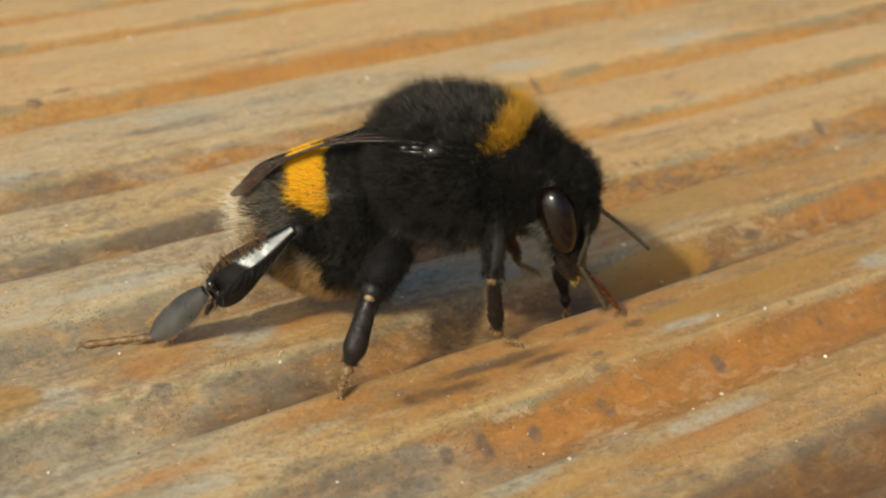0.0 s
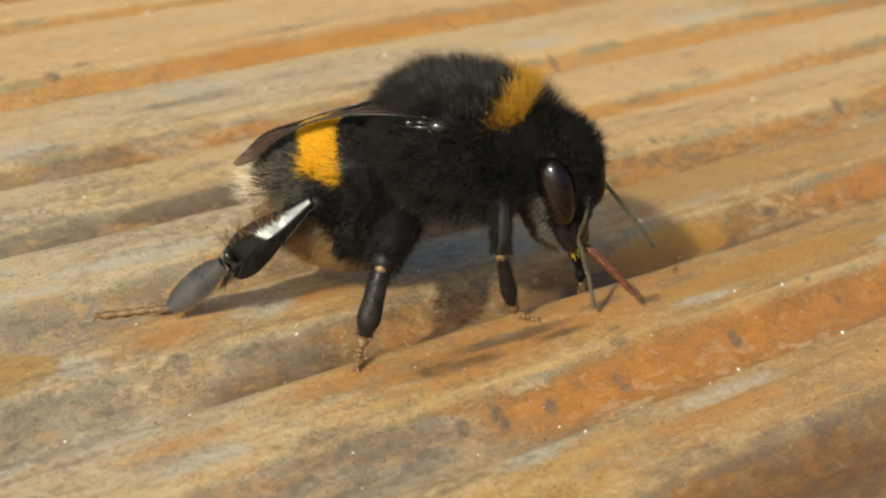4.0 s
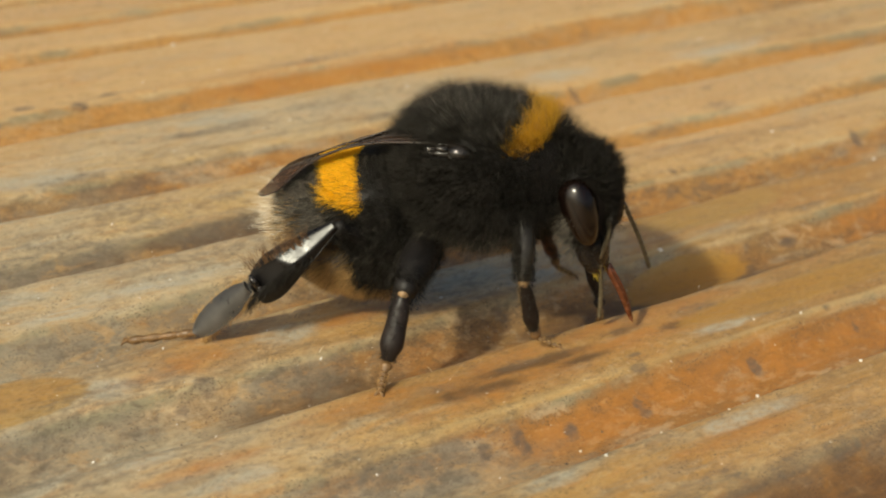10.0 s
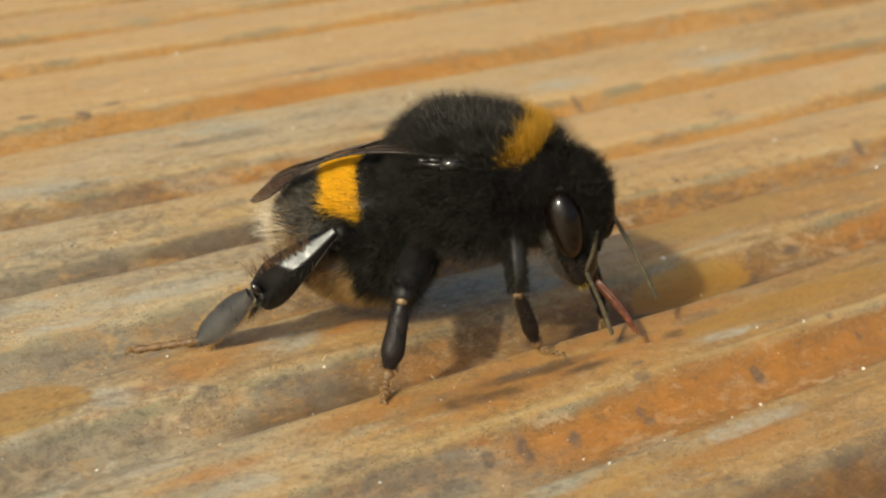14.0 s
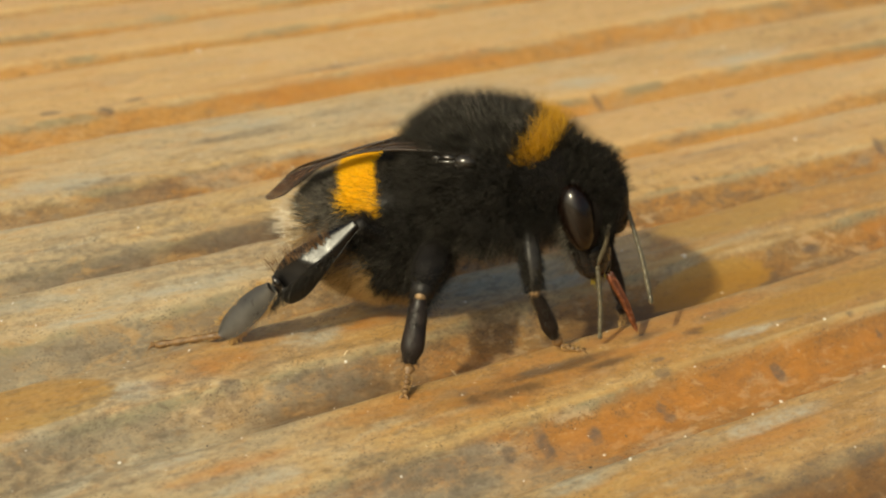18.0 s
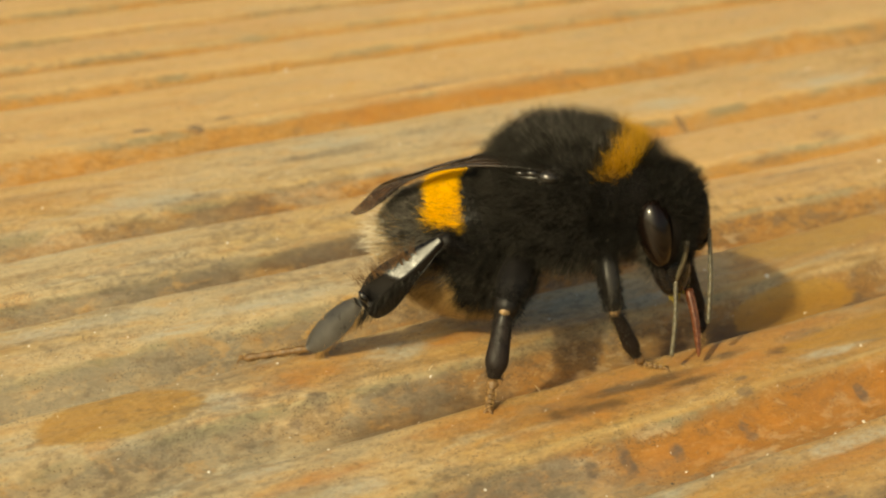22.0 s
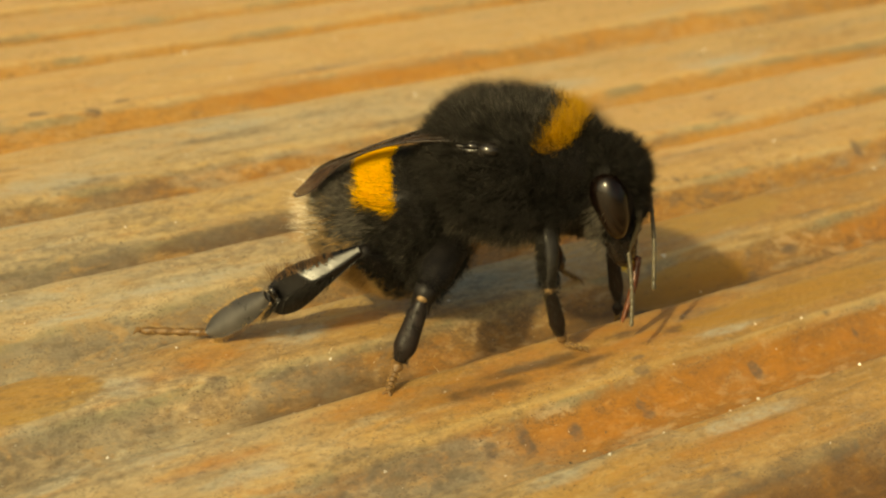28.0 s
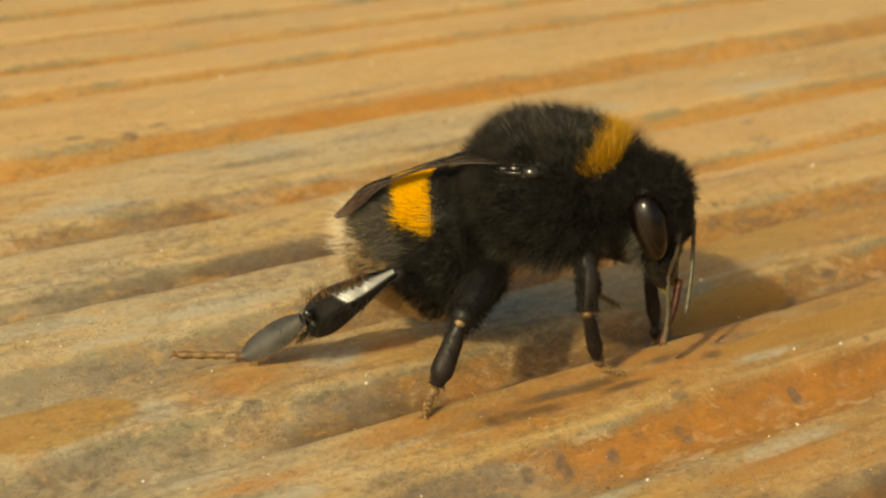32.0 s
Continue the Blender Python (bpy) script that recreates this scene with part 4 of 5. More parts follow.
def limb_fur(a, b, radius, n, length, mt, parent, origin):
    """Short hairs all round a limb, leaning to its end."""
    a, b = np.array(a, float), np.array(b, float)
    axis = unit(b - a)
    t = rng.uniform(0, 1, (n, 1))
    out = rng.normal(size=(n, 3))
    out = unit(out - axis * (out @ axis)[:, None])
    v, f = hairs(a * (1 - t) + b * t + out * radius * (1.02 - 0.25 * t), out + axis * 0.8 + rng.normal(0, 0.15, (n, 3)), rng.uniform(0.5, 1.0, n) * length, 0.013, rng)
    return body_part("leg_hair", v, f, mt, parent, origin)


def paddle(a, b, face, widths, depth, break_at, power=9):
    """A flat limb segment with a polished outer face: its upper part lies level, below a soft ridge and past break_at it falls away."""
    a, b = np.array(a, float), np.array(b, float)
    axis = unit(b - a)
    out = np.array(face, float)
    out = unit(out - axis * (out @ axis))
    up = np.cross(axis, out)
    up = up if up[2] > 0 else -up
    n, m = 44, 30
    s = np.linspace(0, 1, n)
    w = np.interp(s, np.linspace(0, 1, len(widths)), widths)
    w = np.convolve(np.pad(w, 3, mode="edge"), np.ones(7) / 7, "valid")
    w = w * np.sqrt(np.clip(1 - ((s - 0.93) / 0.085).clip(0, 1) ** 2 * 0.75, 0.05, 1))
    q = np.linspace(-1, 1, m)
    tilt = 0.10 * (break_at < 1)
    ridge = -0.7 + 0.5 * s[:, None]
    h = depth * (1 - np.abs(q[None, :]) ** power) - 0.5 * w[:, None] * (ridge - q[None, :]).clip(0, 2) * (break_at < 1)
    h = h - tilt * np.linalg.norm(b - a) * (s[:, None] - 0.3) - 0.45 * np.linalg.norm(b - a) * (s[:, None] - break_at - 0.12 * q[None, :]).clip(0, 1)
    mid = a + axis * (s * np.linalg.norm(b - a))[:, None]
    front = mid[:, None] + up * (w[:, None] * q[None, :])[..., None] + out * h[..., None]
    back = mid[:, None] + up * (w[:, None] * q[None, :] * 0.97)[..., None] + out * (h - depth * (0.12 + 1.6 * (1 - q[None, :] ** 2)))[..., None]
    i = np.arange(n * m).reshape(n, m)
    quads = np.stack([i[:-1, :-1], i[1:, :-1], i[1:, 1:], i[:-1, 1:]], -1).reshape(-1, 4)
    rim = np.concatenate([i[:, 0], i[-1, 1:], i[::-1, -1][1:], i[0, ::-1][1:-1]])
    r = np.roll(rim, -1)
    side = np.stack([rim, r, r + n * m, rim + n * m], -1)
    return np.concatenate([front.reshape(-1, 3), back.reshape(-1, 3)]), [quads, quads[:, ::-1] + n * m, side]


def leg(pts, widths, mats, origin, fringe=(), label="", face=(0, -0.9, 0.45)):
    """Coxa, knee, ankle, heel, tip in mm. The femur carries the other segments."""
    o = np.array(origin)
    coxa, knee, ankle, heel, tip = [np.array(q, float) for q in pts]
    wf, wt, wb, wr, flat = widths
    v, f = tube([coxa, coxa * 0.45 + knee * 0.55 + (0, 0, 0.15), knee], [wf, wf * 1.08, wf * 0.7], 14)
    ob = body_part("leg", v, f, mats[0], bee, o, label)
    ob.location = o * MM
    side = unit(np.cross(ankle - knee, np.cross(face, ankle - knee)))
    if flat < 0.5:
        v, f = paddle(knee, ankle, face, [wt * k for k in (0.26, 0.46, 0.68, 0.86, 0.97, 0.95, 0.60)], 0.21, 0.60, 4)
    else:
        v, f = tube([knee, knee * 0.66 + ankle * 0.34, knee * 0.25 + ankle * 0.75, ankle], [wt * 0.5, wt * 0.86, wt * 1.02, wt * 0.55], 16, flat, side)
    body_part("tibia", v, f, mats[1], ob, o)
    if flat < 0.5:
        out = unit(np.array(face, float))
        up = unit(np.cross(ankle - knee, out))
        up = up if up[2] > 0 else -up
        rim = [knee * 0.06 + ankle * 0.94 + up * k * wt + out * (-0.35 - 0.25 * (k < 0)) for k in (0.55, 0.25, -0.1, -0.4, -0.62)]
        v, f = tube(rim, [0.10, 0.19, 0.15, 0.20, 0.10], 12)
        body_part("shin_comb", v, f, HINGE, ob, o, "glinting rim at the end of the shin")
    v, f = Egg(knee + (ankle - knee) * 0.02, (max(wf * 0.33, wt * (0.72 if wt < 0.5 else 0.52) * (flat > 0.5)),) * 3).mesh("joint", JOINT)
    body_part("knee", v, f, JOINT, ob, o, "pale knee joint")
    if flat < 0.5:
        v, f = paddle(ankle, heel, face, [wb * k for k in (0.45, 0.84, 1.0, 1.04, 1.0, 0.88, 0.5)], 0.24, 1.2, 2.2)
    else:
        v, f = tube([ankle, ankle * 0.5 + heel * 0.5, heel], [wb * 0.55, wb * 1.12, wb * 0.5], 14, flat, side)
    body_part("basitarsus", v, f, mats[2], ob, o)
    line = [heel + (tip - heel) * k / 16 for k in range(17)]
    v, f = tube(line, [wr * (0.76, 0.92, 1.14, 1.04)[k % 4] for k in range(17)], 8, steps=2)
    body_part("tarsus", v, f, mats[3], ob, o, "jointed orange brown foot")
    fwd = unit(tip - heel)
    cross = unit(np.cross(fwd, (0, 0, 1)))
    for sgn in (-1, 1):
        v, f = tube([tip, tip + fwd * 0.22 + cross * sgn * 0.15 + (0, 0, 0.05), tip + fwd * 0.34 + cross * sgn * 0.24 + (0, 0, -0.12)], [wr * 0.6, wr * 0.4, wr * 0.12], 6, steps=3)
        body_part("claw", v, f, mats[3], ob, o)
    limb_fur(coxa, knee, wf * 1.0, 1500, 0.36 if mats[0] == GREYLEG else 0.55, BLACK_HAIR, ob, o)
    limb_fur(heel, tip, wr * 0.9, 120, 0.2, RUST_HAIR, ob, o)
    limb_fur(knee, ankle, wt * 0.85 * (0.6 + 0.4 * flat), 420 if flat > 0.5 else 60, 0.26, BLACK_HAIR, ob, o)
    for a, b, n, ln, mt, out in fringe:
        bristles(a, b, n, ln, 0.016, 0.07, mt, ob, o, out)
    return ob


HIND_FOOT = (-9.32, -5.28, 0.4)
near_hind = leg([(-1.4, -1.8, 3.6), (-3.55, -3.7, 5.65), (-7.05, -5.3, 2.95), HIND_FOOT, (-12.3, -5.5, -0.3)], (0.55, 0.93, 0.66, 0.19, 0.3), (SHELL, SHIN, HEELSHIN, FOOT), HIND_FOOT,
                fringe=[((-4.6, -4.2, 5.1), (-7.2, -5.2, 3.6), 110, 1.1, BROWN_HAIR, (-0.6, 0.1, 0.8)), ((-4.4, -4.45, 4.5), (-6.9, -5.6, 2.45), 300, 0.95, BLACK_HAIR, (-0.35, -0.35, -1.0)),
                        ((-7.4, -4.9, 3.05), (-9.55, -4.87, 0.7), 320, 0.34, RUST_HAIR, (-0.8, -0.1, 0.35)),
                        ((-6.85, -5.4, 2.52), (-8.95, -5.35, 0.12), 520, 0.42, RUST_HAIR, (-0.1, -0.35, -0.85)), ((-6.7, -5.5, 2.35), (-7.0, -5.5, 2.2), 5, 0.75, BLACK_HAIR, (-0.1, -0.3, -1.0))], label="long hind leg with shiny flat shin", face=(-0.18, -0.82, 0.54))
MID_FOOT = (-0.59, -8.45, 0.15)
near_mid = leg([(0.3, -1.8, 4.6), (-0.19, -6.0, 3.78), (-0.5, -7.25, 1.05), (-0.55, -7.7, 0.7), MID_FOOT], (0.76, 0.52, 0.25, 0.18, 0.75), (SHELL, LEG, FOOT, FOOT), MID_FOOT,
               fringe=[((0.0, -3.6, 4.4), (-0.2, -6.0, 3.6), 420, 0.7, BLACK_HAIR, (-0.3, -0.3, -0.8)), ((-0.2, -6.2, 3.4), (-0.5, -7.2, 1.2), 120, 0.3, BROWN_HAIR, (-0.5, -0.4, -0.2))], label="black middle leg planted on a rib")
FORE_FOOT = (6.75, -2.3, 0.1)
near_fore = leg([(4.3, -1.9, 6.3), (4.8, -3.2, 3.5), (5.58, -2.6, 0.85), (5.85, -2.45, 0.4), FORE_FOOT], (0.46, 0.38, 0.24, 0.13, 0.7), (GREYLEG, LEG, FOOT, FOOT), FORE_FOOT,
                fringe=[((4.2, -3.3, 6.0), (4.6, -3.3, 3.8), 200, 0.45, BLACK_HAIR, (-0.9, -0.2, -0.4)), ((4.65, -3.2, 3.2), (5.35, -2.6, 0.9), 150, 0.17, RUST_HAIR, (-0.9, -0.3, -0.1))], label="greyish brown front leg")
FAR_FORE_FOOT = (9.15, 3.2, -1.1)
far_fore = leg([(5.2, 1.2, 4.6), (7.75, 2.5, 4.0), (8.95, 3.0, 0.35), (9.05, 3.1, -0.4), FAR_FORE_FOOT], (0.34, 0.36, 0.26, 0.13, 0.7), (LEG, LEG, LEG, FOOT), FAR_FORE_FOOT, label="dark brown front leg reaching into a groove")
leg([(2.6, 1.8, 4.4), (5.5, 4.3, 3.0), (6.25, 5.2, 1.2), (6.4, 5.4, 0.6), (7.2, 5.75, 0.1)], (0.36, 0.34, 0.22, 0.13, 0.7), (REDLEG, REDLEG, FOOT, FOOT), (7.2, 5.75, 0.1), label="red brown leg planted on the rib behind")
leg([(-1.4, 1.8, 3.4), (-3.2, 3.2, 4.2), (-4.9, 4.2, 1.6), (-5.5, 3.9, 0.3), (-6.2, 3.7, -0.2)], (0.6, 0.55, 0.4, 0.15, 0.5), (LEG, GLOSS, GREYLEG, FOOT), (-6.4, 4.8, -0.9), label="black hind leg tucked under the tail")


# ---- the flying blade of grass ----
def grass_blade():
    s = np.linspace(0, 1, 60)
    x = -16 + 32 * s
    half = 1.15 * np.minimum(1, np.minimum(((s + 0.004) / 0.03).clip(0, 1) ** 0.5, ((1.0 - s) / 0.5).clip(0, 1) ** 0.8)) + 0.01
    bow = -1.2 * s ** 2
    us = np.linspace(-1, 1, 9)
    p = np.stack([np.repeat(x[:, None], 9, 1), half[:, None] * us, bow[:, None] + 0.25 * half[:, None] * us ** 2], -1)
    n, m = 60, 9
    i = np.arange(n * m).reshape(n, m)
    quads = np.stack([i[:-1, :-1], i[1:, :-1], i[1:, 1:], i[:-1, 1:]], -1).reshape(-1, 4)
    flat = p.reshape(-1, 3)
    lift = np.array([0, 0, 0.06])
    rim = np.concatenate([i[:, 0], i[-1, 1:], i[::-1, -1][1:], i[0, ::-1][1:-1]])
    b = np.roll(rim, -1)
    side = np.stack([rim, b, b + n * m, rim + n * m], -1)
    me = mesh_from("grass_blade", np.concatenate([flat + lift, flat - lift]) * MM, [quads, quads[:, ::-1] + n * m, side], GRASS)
    return tagged(new("grass_blade", me), "fresh green blade of grass blown over the decking", "grass blade")


blade = grass_blade()


# ---- grit on the wood ----
def grit(name, spots, material, label):
    """Angular grains on the board: u, v, size in mm."""
    rg = np.random.default_rng(31)
    verts, tris = [], []
    shape = np.array([(1, 0, 0), (-1, 0, 0), (0, 1, 0), (0, -1, 0), (0, 0, 1), (0, 0, -1)], float)
    face = np.array([(0, 2, 4), (2, 1, 4), (1, 3, 4), (3, 0, 4), (2, 0, 5), (1, 2, 5), (3, 1, 5), (0, 3, 5)])
    us, vs = np.array([s[0] for s in spots]), np.array([s[1] for s in spots])
    zs = plank_height(us, vs)
    for k, (u, v, size) in enumerate(spots):
        q = shape * rg.uniform(0.5, 1.2, (6, 1)) * size
        q = q @ turn(*rg.uniform(0, 360, 3)).T
        verts.append(q + (u, v, zs[k] + size * 0.35))
        tris.append(face + 6 * k)
    me = mesh_from(name, np.concatenate(verts) * MM, [np.concatenate(tris)], material, smooth=False)
    ob = tagged(new(name, me), label, "grit", kind="stuff")
    ob.matrix_world = deck.matrix_world
    return ob


rg = np.random.default_rng(5)
pale = [(rg.uniform(-45, 70), rg.uniform(-28, 50), 0.035 + 0.05 * rg.uniform() ** 2) for _ in range(260)]
pale += [(9.0, -20.1, 0.12), (4.2, -18.4, 0.11), (28.4, 3.4, 0.12), (13.1, 20.7, 0.13), (4.1, 34.7, 0.14), (30.7, -2.8, 0.1), (38.4, 19.6, 0.13), (-6.1, -17.8, 0.09), (-7.1, -20.3, 0.1), (10.4, -15.2, 0.1), (-15.7, -2.8, 0.12), (-12.1, -6.9, 0.1), (9.5, -6.3, 0.17)]
pale += [(rg.uniform(-32, 2), rg.uniform(-20, 8), 0.02 + 0.035 * rg.uniform() ** 3) for _ in range(240)]
grit("sand_grains", pale, GRIT, "pale glinting sand grains scattered on the wood")
dark = [(rg.uniform(-45, 70), rg.uniform(-28, 40), rg.uniform(0.03, 0.08)) for _ in range(420)]
grit("dirt_specks", dark, DUST, "dark dirt specks caught in the grain")


def fibre(u, v, lean, length):
    """A pale splinter of wood standing up from the board."""
    base = deck_point(u, v)
    line = [(0, 0, -0.05), (lean[0] * 0.4, lean[1] * 0.4, length * 0.5), (lean[0], lean[1], length)]
    vs, fs = tube(line, [0.022, 0.016, 0.006], 6, steps=4)
    ob = tagged(new("wood_fibre", mesh_from("wood_fibre", vs * MM, fs, FIBRE)), "thin pale wood fibre standing up from the decking", "wood fibre", "fibres on the deck")
    ob.location = base


for u, v, lean, length in ((-15.6, -0.9, (0.05, 0.0), 0.95), (-8.3, -10.3, (-0.35, 0.0), 0.45), (-12.0, -6.6, (0.2, 0.1), 0.3), (-2.0, -9.2, (0.25, -0.1), 0.35)):
    fibre(u, v, lean, length)


def motions():
    thorax_rows = [
        (0, pose(0.00098, 0.00000, 0.00015)), (0.5, pose(0.00095, 0.00000, 0.00011)), (1, pose(0.00104, 0.00000, 0.00014)), (1.5, pose(0.00110, 0.00000, 0.00002)),
        (2, pose(0.00112, 0.00000, -0.00007)), (2.5, pose(0.00083, 0.00000, 0.00010)), (4.5, pose(0.00044, 0.00000, -0.00004)), (5, pose(0.00044, 0.00000, -0.00004)),
        (6, pose(0.00029, 0.00000, -0.00002)), (7, pose(0.00024, 0.00000, -0.00015)), (8, pose(0.00025, 0.00000, -0.00008)), (9, pose(0.00029, 0.00000, -0.00008)),
        (10, pose(0.00029, 0.00000, 0.00004)), (11, pose(0.00033, 0.00000, 0.00005)), (12, pose(0.00017, 0.00000, 0.00002)), (13, pose(0.00000, 0.00000, 0.00000)),
        (14, pose(-0.00018, 0.00000, -0.00014)), (14.5, pose(-0.00014, 0.00000, -0.00017)), (16.5, pose(-0.00040, 0.00000, -0.00020)),
        (17, pose(-0.00041, 0.00000, -0.00023)), (18, pose(-0.00051, 0.00000, -0.00024)), (19, pose(-0.00041, 0.00000, -0.00021)),
        (20, pose(-0.00037, 0.00000, -0.00015)), (21, pose(-0.00035, 0.00000, -0.00006)), (21.5, pose(-0.00035, 0.00000, -0.00008)),
        (22, pose(-0.00062, 0.00000, -0.00015)), (22.5, pose(-0.00093, 0.00000, -0.00030)), (23, pose(-0.00060, 0.00000, -0.00013)),
        (23.5, pose(0.00074, 0.00000, 0.00027)), (24, pose(0.00097, 0.00000, 0.00031)), (24.5, pose(0.00101, 0.00000, 0.00043)), (26.5, pose(0.00118, 0.00000, 0.00055)),
        (27, pose(0.00132, 0.00000, 0.00062)), (28, pose(0.00124, 0.00000, 0.00053)), (29, pose(0.00133, 0.00000, 0.00055)), (30, pose(0.00136, 0.00000, 0.00061)),
        (31, pose(0.00149, 0.00000, 0.00059)), (32, pose(0.00151, 0.00000, 0.00059)),
    ]
    abdomen_rows = [
        (0, pose(0.00059, 0.00000, 0.00009)), (0.5, pose(0.00064, 0.00000, 0.00010)), (1, pose(0.00066, 0.00000, 0.00012)), (1.5, pose(0.00069, 0.00000, 0.00010)),
        (2, pose(0.00068, 0.00000, 0.00006)), (2.5, pose(0.00052, 0.00000, 0.00027)), (4.5, pose(0.00036, 0.00000, 0.00012)), (5, pose(0.00034, 0.00000, 0.00013)),
        (6, pose(0.00024, 0.00000, 0.00011)), (7, pose(0.00014, 0.00000, 0.00008)), (8, pose(0.00019, 0.00000, 0.00003)), (9, pose(0.00019, 0.00000, 0.00004)),
        (10, pose(0.00015, 0.00000, -0.00001)), (11, pose(0.00009, 0.00000, 0.00000)), (12, pose(0.00006, 0.00000, 0.00001)), (13, pose(0.00000, 0.00000, 0.00000)),
        (14, pose(0.00001, 0.00000, -0.00002)), (14.5, pose(0.00002, 0.00000, -0.00003)), (16.5, pose(-0.00006, 0.00000, -0.00005)),
        (17, pose(-0.00009, 0.00000, -0.00009)), (18, pose(-0.00015, 0.00000, -0.00013)), (19, pose(-0.00013, 0.00000, -0.00008)),
        (20, pose(-0.00010, 0.00000, -0.00008)), (21, pose(-0.00019, 0.00000, -0.00002)), (21.5, pose(-0.00015, 0.00000, -0.00005)),
        (22, pose(-0.00022, 0.00000, -0.00008)), (22.5, pose(-0.00032, 0.00000, -0.00008)), (23, pose(-0.00006, 0.00000, 0.00001)),
        (23.5, pose(0.00082, 0.00000, 0.00008)), (24, pose(0.00102, 0.00000, 0.00022)), (24.5, pose(0.00103, 0.00000, 0.00024)), (26.5, pose(0.00119, 0.00000, 0.00023)),
        (27, pose(0.00135, 0.00000, 0.00038)), (28, pose(0.00128, 0.00000, 0.00026)), (29, pose(0.00128, 0.00000, 0.00026)), (30, pose(0.00128, 0.00000, 0.00037)),
        (31, pose(0.00134, 0.00000, 0.00034)), (32, pose(0.00133, 0.00000, 0.00039)),
    ]
    walk(thorax, thorax_rows)
    walk(abdomen, abdomen_rows)
    # the wings hinge on the thorax and rest their tips on the abdomen
    for flier in (near_wing, far_wing):
        rows = []
        for (t, chest), (_, rear) in zip(thorax_rows, abdomen_rows):
            go, gap = chest.translation, rear.translation - chest.translation
            rows.append((t, pose(WING_ROOT[0] * MM + go.x, go.y, WING_ROOT[2] * MM + go.z, 0.0, math.degrees(math.atan2(gap.z, 0.0075)), 0.0)))
        walk(flier, rows)
    walk(head, [
        (0, pose(0.00817, 0.00000, 0.00573, 0.0, 0.0, -21.5)), (0.5, pose(0.00819, 0.00000, 0.00569, 0.0, 0.0, -19.8)),
        (1, pose(0.00824, 0.00000, 0.00568, 0.0, 0.0, -21.0)), (1.5, pose(0.00827, 0.00000, 0.00549, 0.0, 0.0, -22.0)),
        (2, pose(0.00831, 0.00000, 0.00553, 0.0, 0.0, -21.3)), (2.5, pose(0.00787, -0.00000, 0.00575, 0.0, 0.0, -26.5)),
        (4.5, pose(0.00747, 0.00000, 0.00575, 0.0, 0.0, -27.1)), (5, pose(0.00744, -0.00000, 0.00580, 0.0, 0.0, -28.0)),
        (6, pose(0.00728, 0.00000, 0.00592, 0.0, 0.0, -28.2)), (7, pose(0.00724, 0.00000, 0.00585, 0.0, 0.0, -27.8)),
        (8, pose(0.00732, 0.00000, 0.00595, 0.0, 0.0, -25.8)), (9, pose(0.00738, 0.00000, 0.00587, 0.0, 0.0, -25.1)),
        (10, pose(0.00744, 0.00000, 0.00608, 0.0, 0.0, -22.7)), (11, pose(0.00744, 0.00000, 0.00607, 0.0, 0.0, -24.4)),
        (12, pose(0.00719, 0.00000, 0.00599, 0.0, 0.0, -27.3)), (13, pose(0.00700, 0.00000, 0.00600, 0.0, 0.0, -28.0)),
        (14, pose(0.00678, 0.00000, 0.00581, 0.0, 0.0, -29.1)), (14.5, pose(0.00682, 0.00000, 0.00568, 0.0, 0.0, -29.4)),
        (16.5, pose(0.00651, 0.00000, 0.00581, 0.0, 0.0, -31.2)), (17, pose(0.00650, 0.00000, 0.00587, 0.0, 0.0, -31.3)),
        (18, pose(0.00639, 0.00000, 0.00592, 0.0, 0.0, -31.5)), (19, pose(0.00663, 0.00000, 0.00595, 0.0, 0.0, -26.5)),
        (20, pose(0.00671, 0.00000, 0.00604, 0.0, 0.0, -25.2)), (21, pose(0.00674, 0.00000, 0.00604, 0.0, 0.0, -24.8)),
        (21.5, pose(0.00668, -0.00000, 0.00612, 0.0, 0.0, -27.1)), (22, pose(0.00620, 0.00000, 0.00603, 0.0, 0.0, -34.3)),
        (22.5, pose(0.00584, 0.00000, 0.00579, 0.0, 0.0, -35.9)), (23, pose(0.00631, 0.00000, 0.00604, 0.0, 0.0, -31.2)),
        (23.5, pose(0.00798, 0.00000, 0.00659, 0.0, 0.0, -19.4)), (24, pose(0.00811, 0.00000, 0.00651, 0.0, 0.0, -22.9)),
        (24.5, pose(0.00817, 0.00000, 0.00665, 0.0, 0.0, -22.5)), (26.5, pose(0.00836, 0.00000, 0.00675, 0.0, 0.0, -21.8)),
        (27, pose(0.00845, 0.00000, 0.00686, 0.0, 0.0, -23.2)), (28, pose(0.00847, 0.00000, 0.00675, 0.0, 0.0, -20.0)),
        (29, pose(0.00847, 0.00000, 0.00689, 0.0, 0.0, -23.4)), (30, pose(0.00852, 0.00000, 0.00697, 0.0, 0.0, -22.7)),
        (31, pose(0.00860, 0.00000, 0.00688, 0.0, 0.0, -24.3)), (32, pose(0.00861, -0.00000, 0.00688, 0.0, 0.0, -24.7)),
    ])
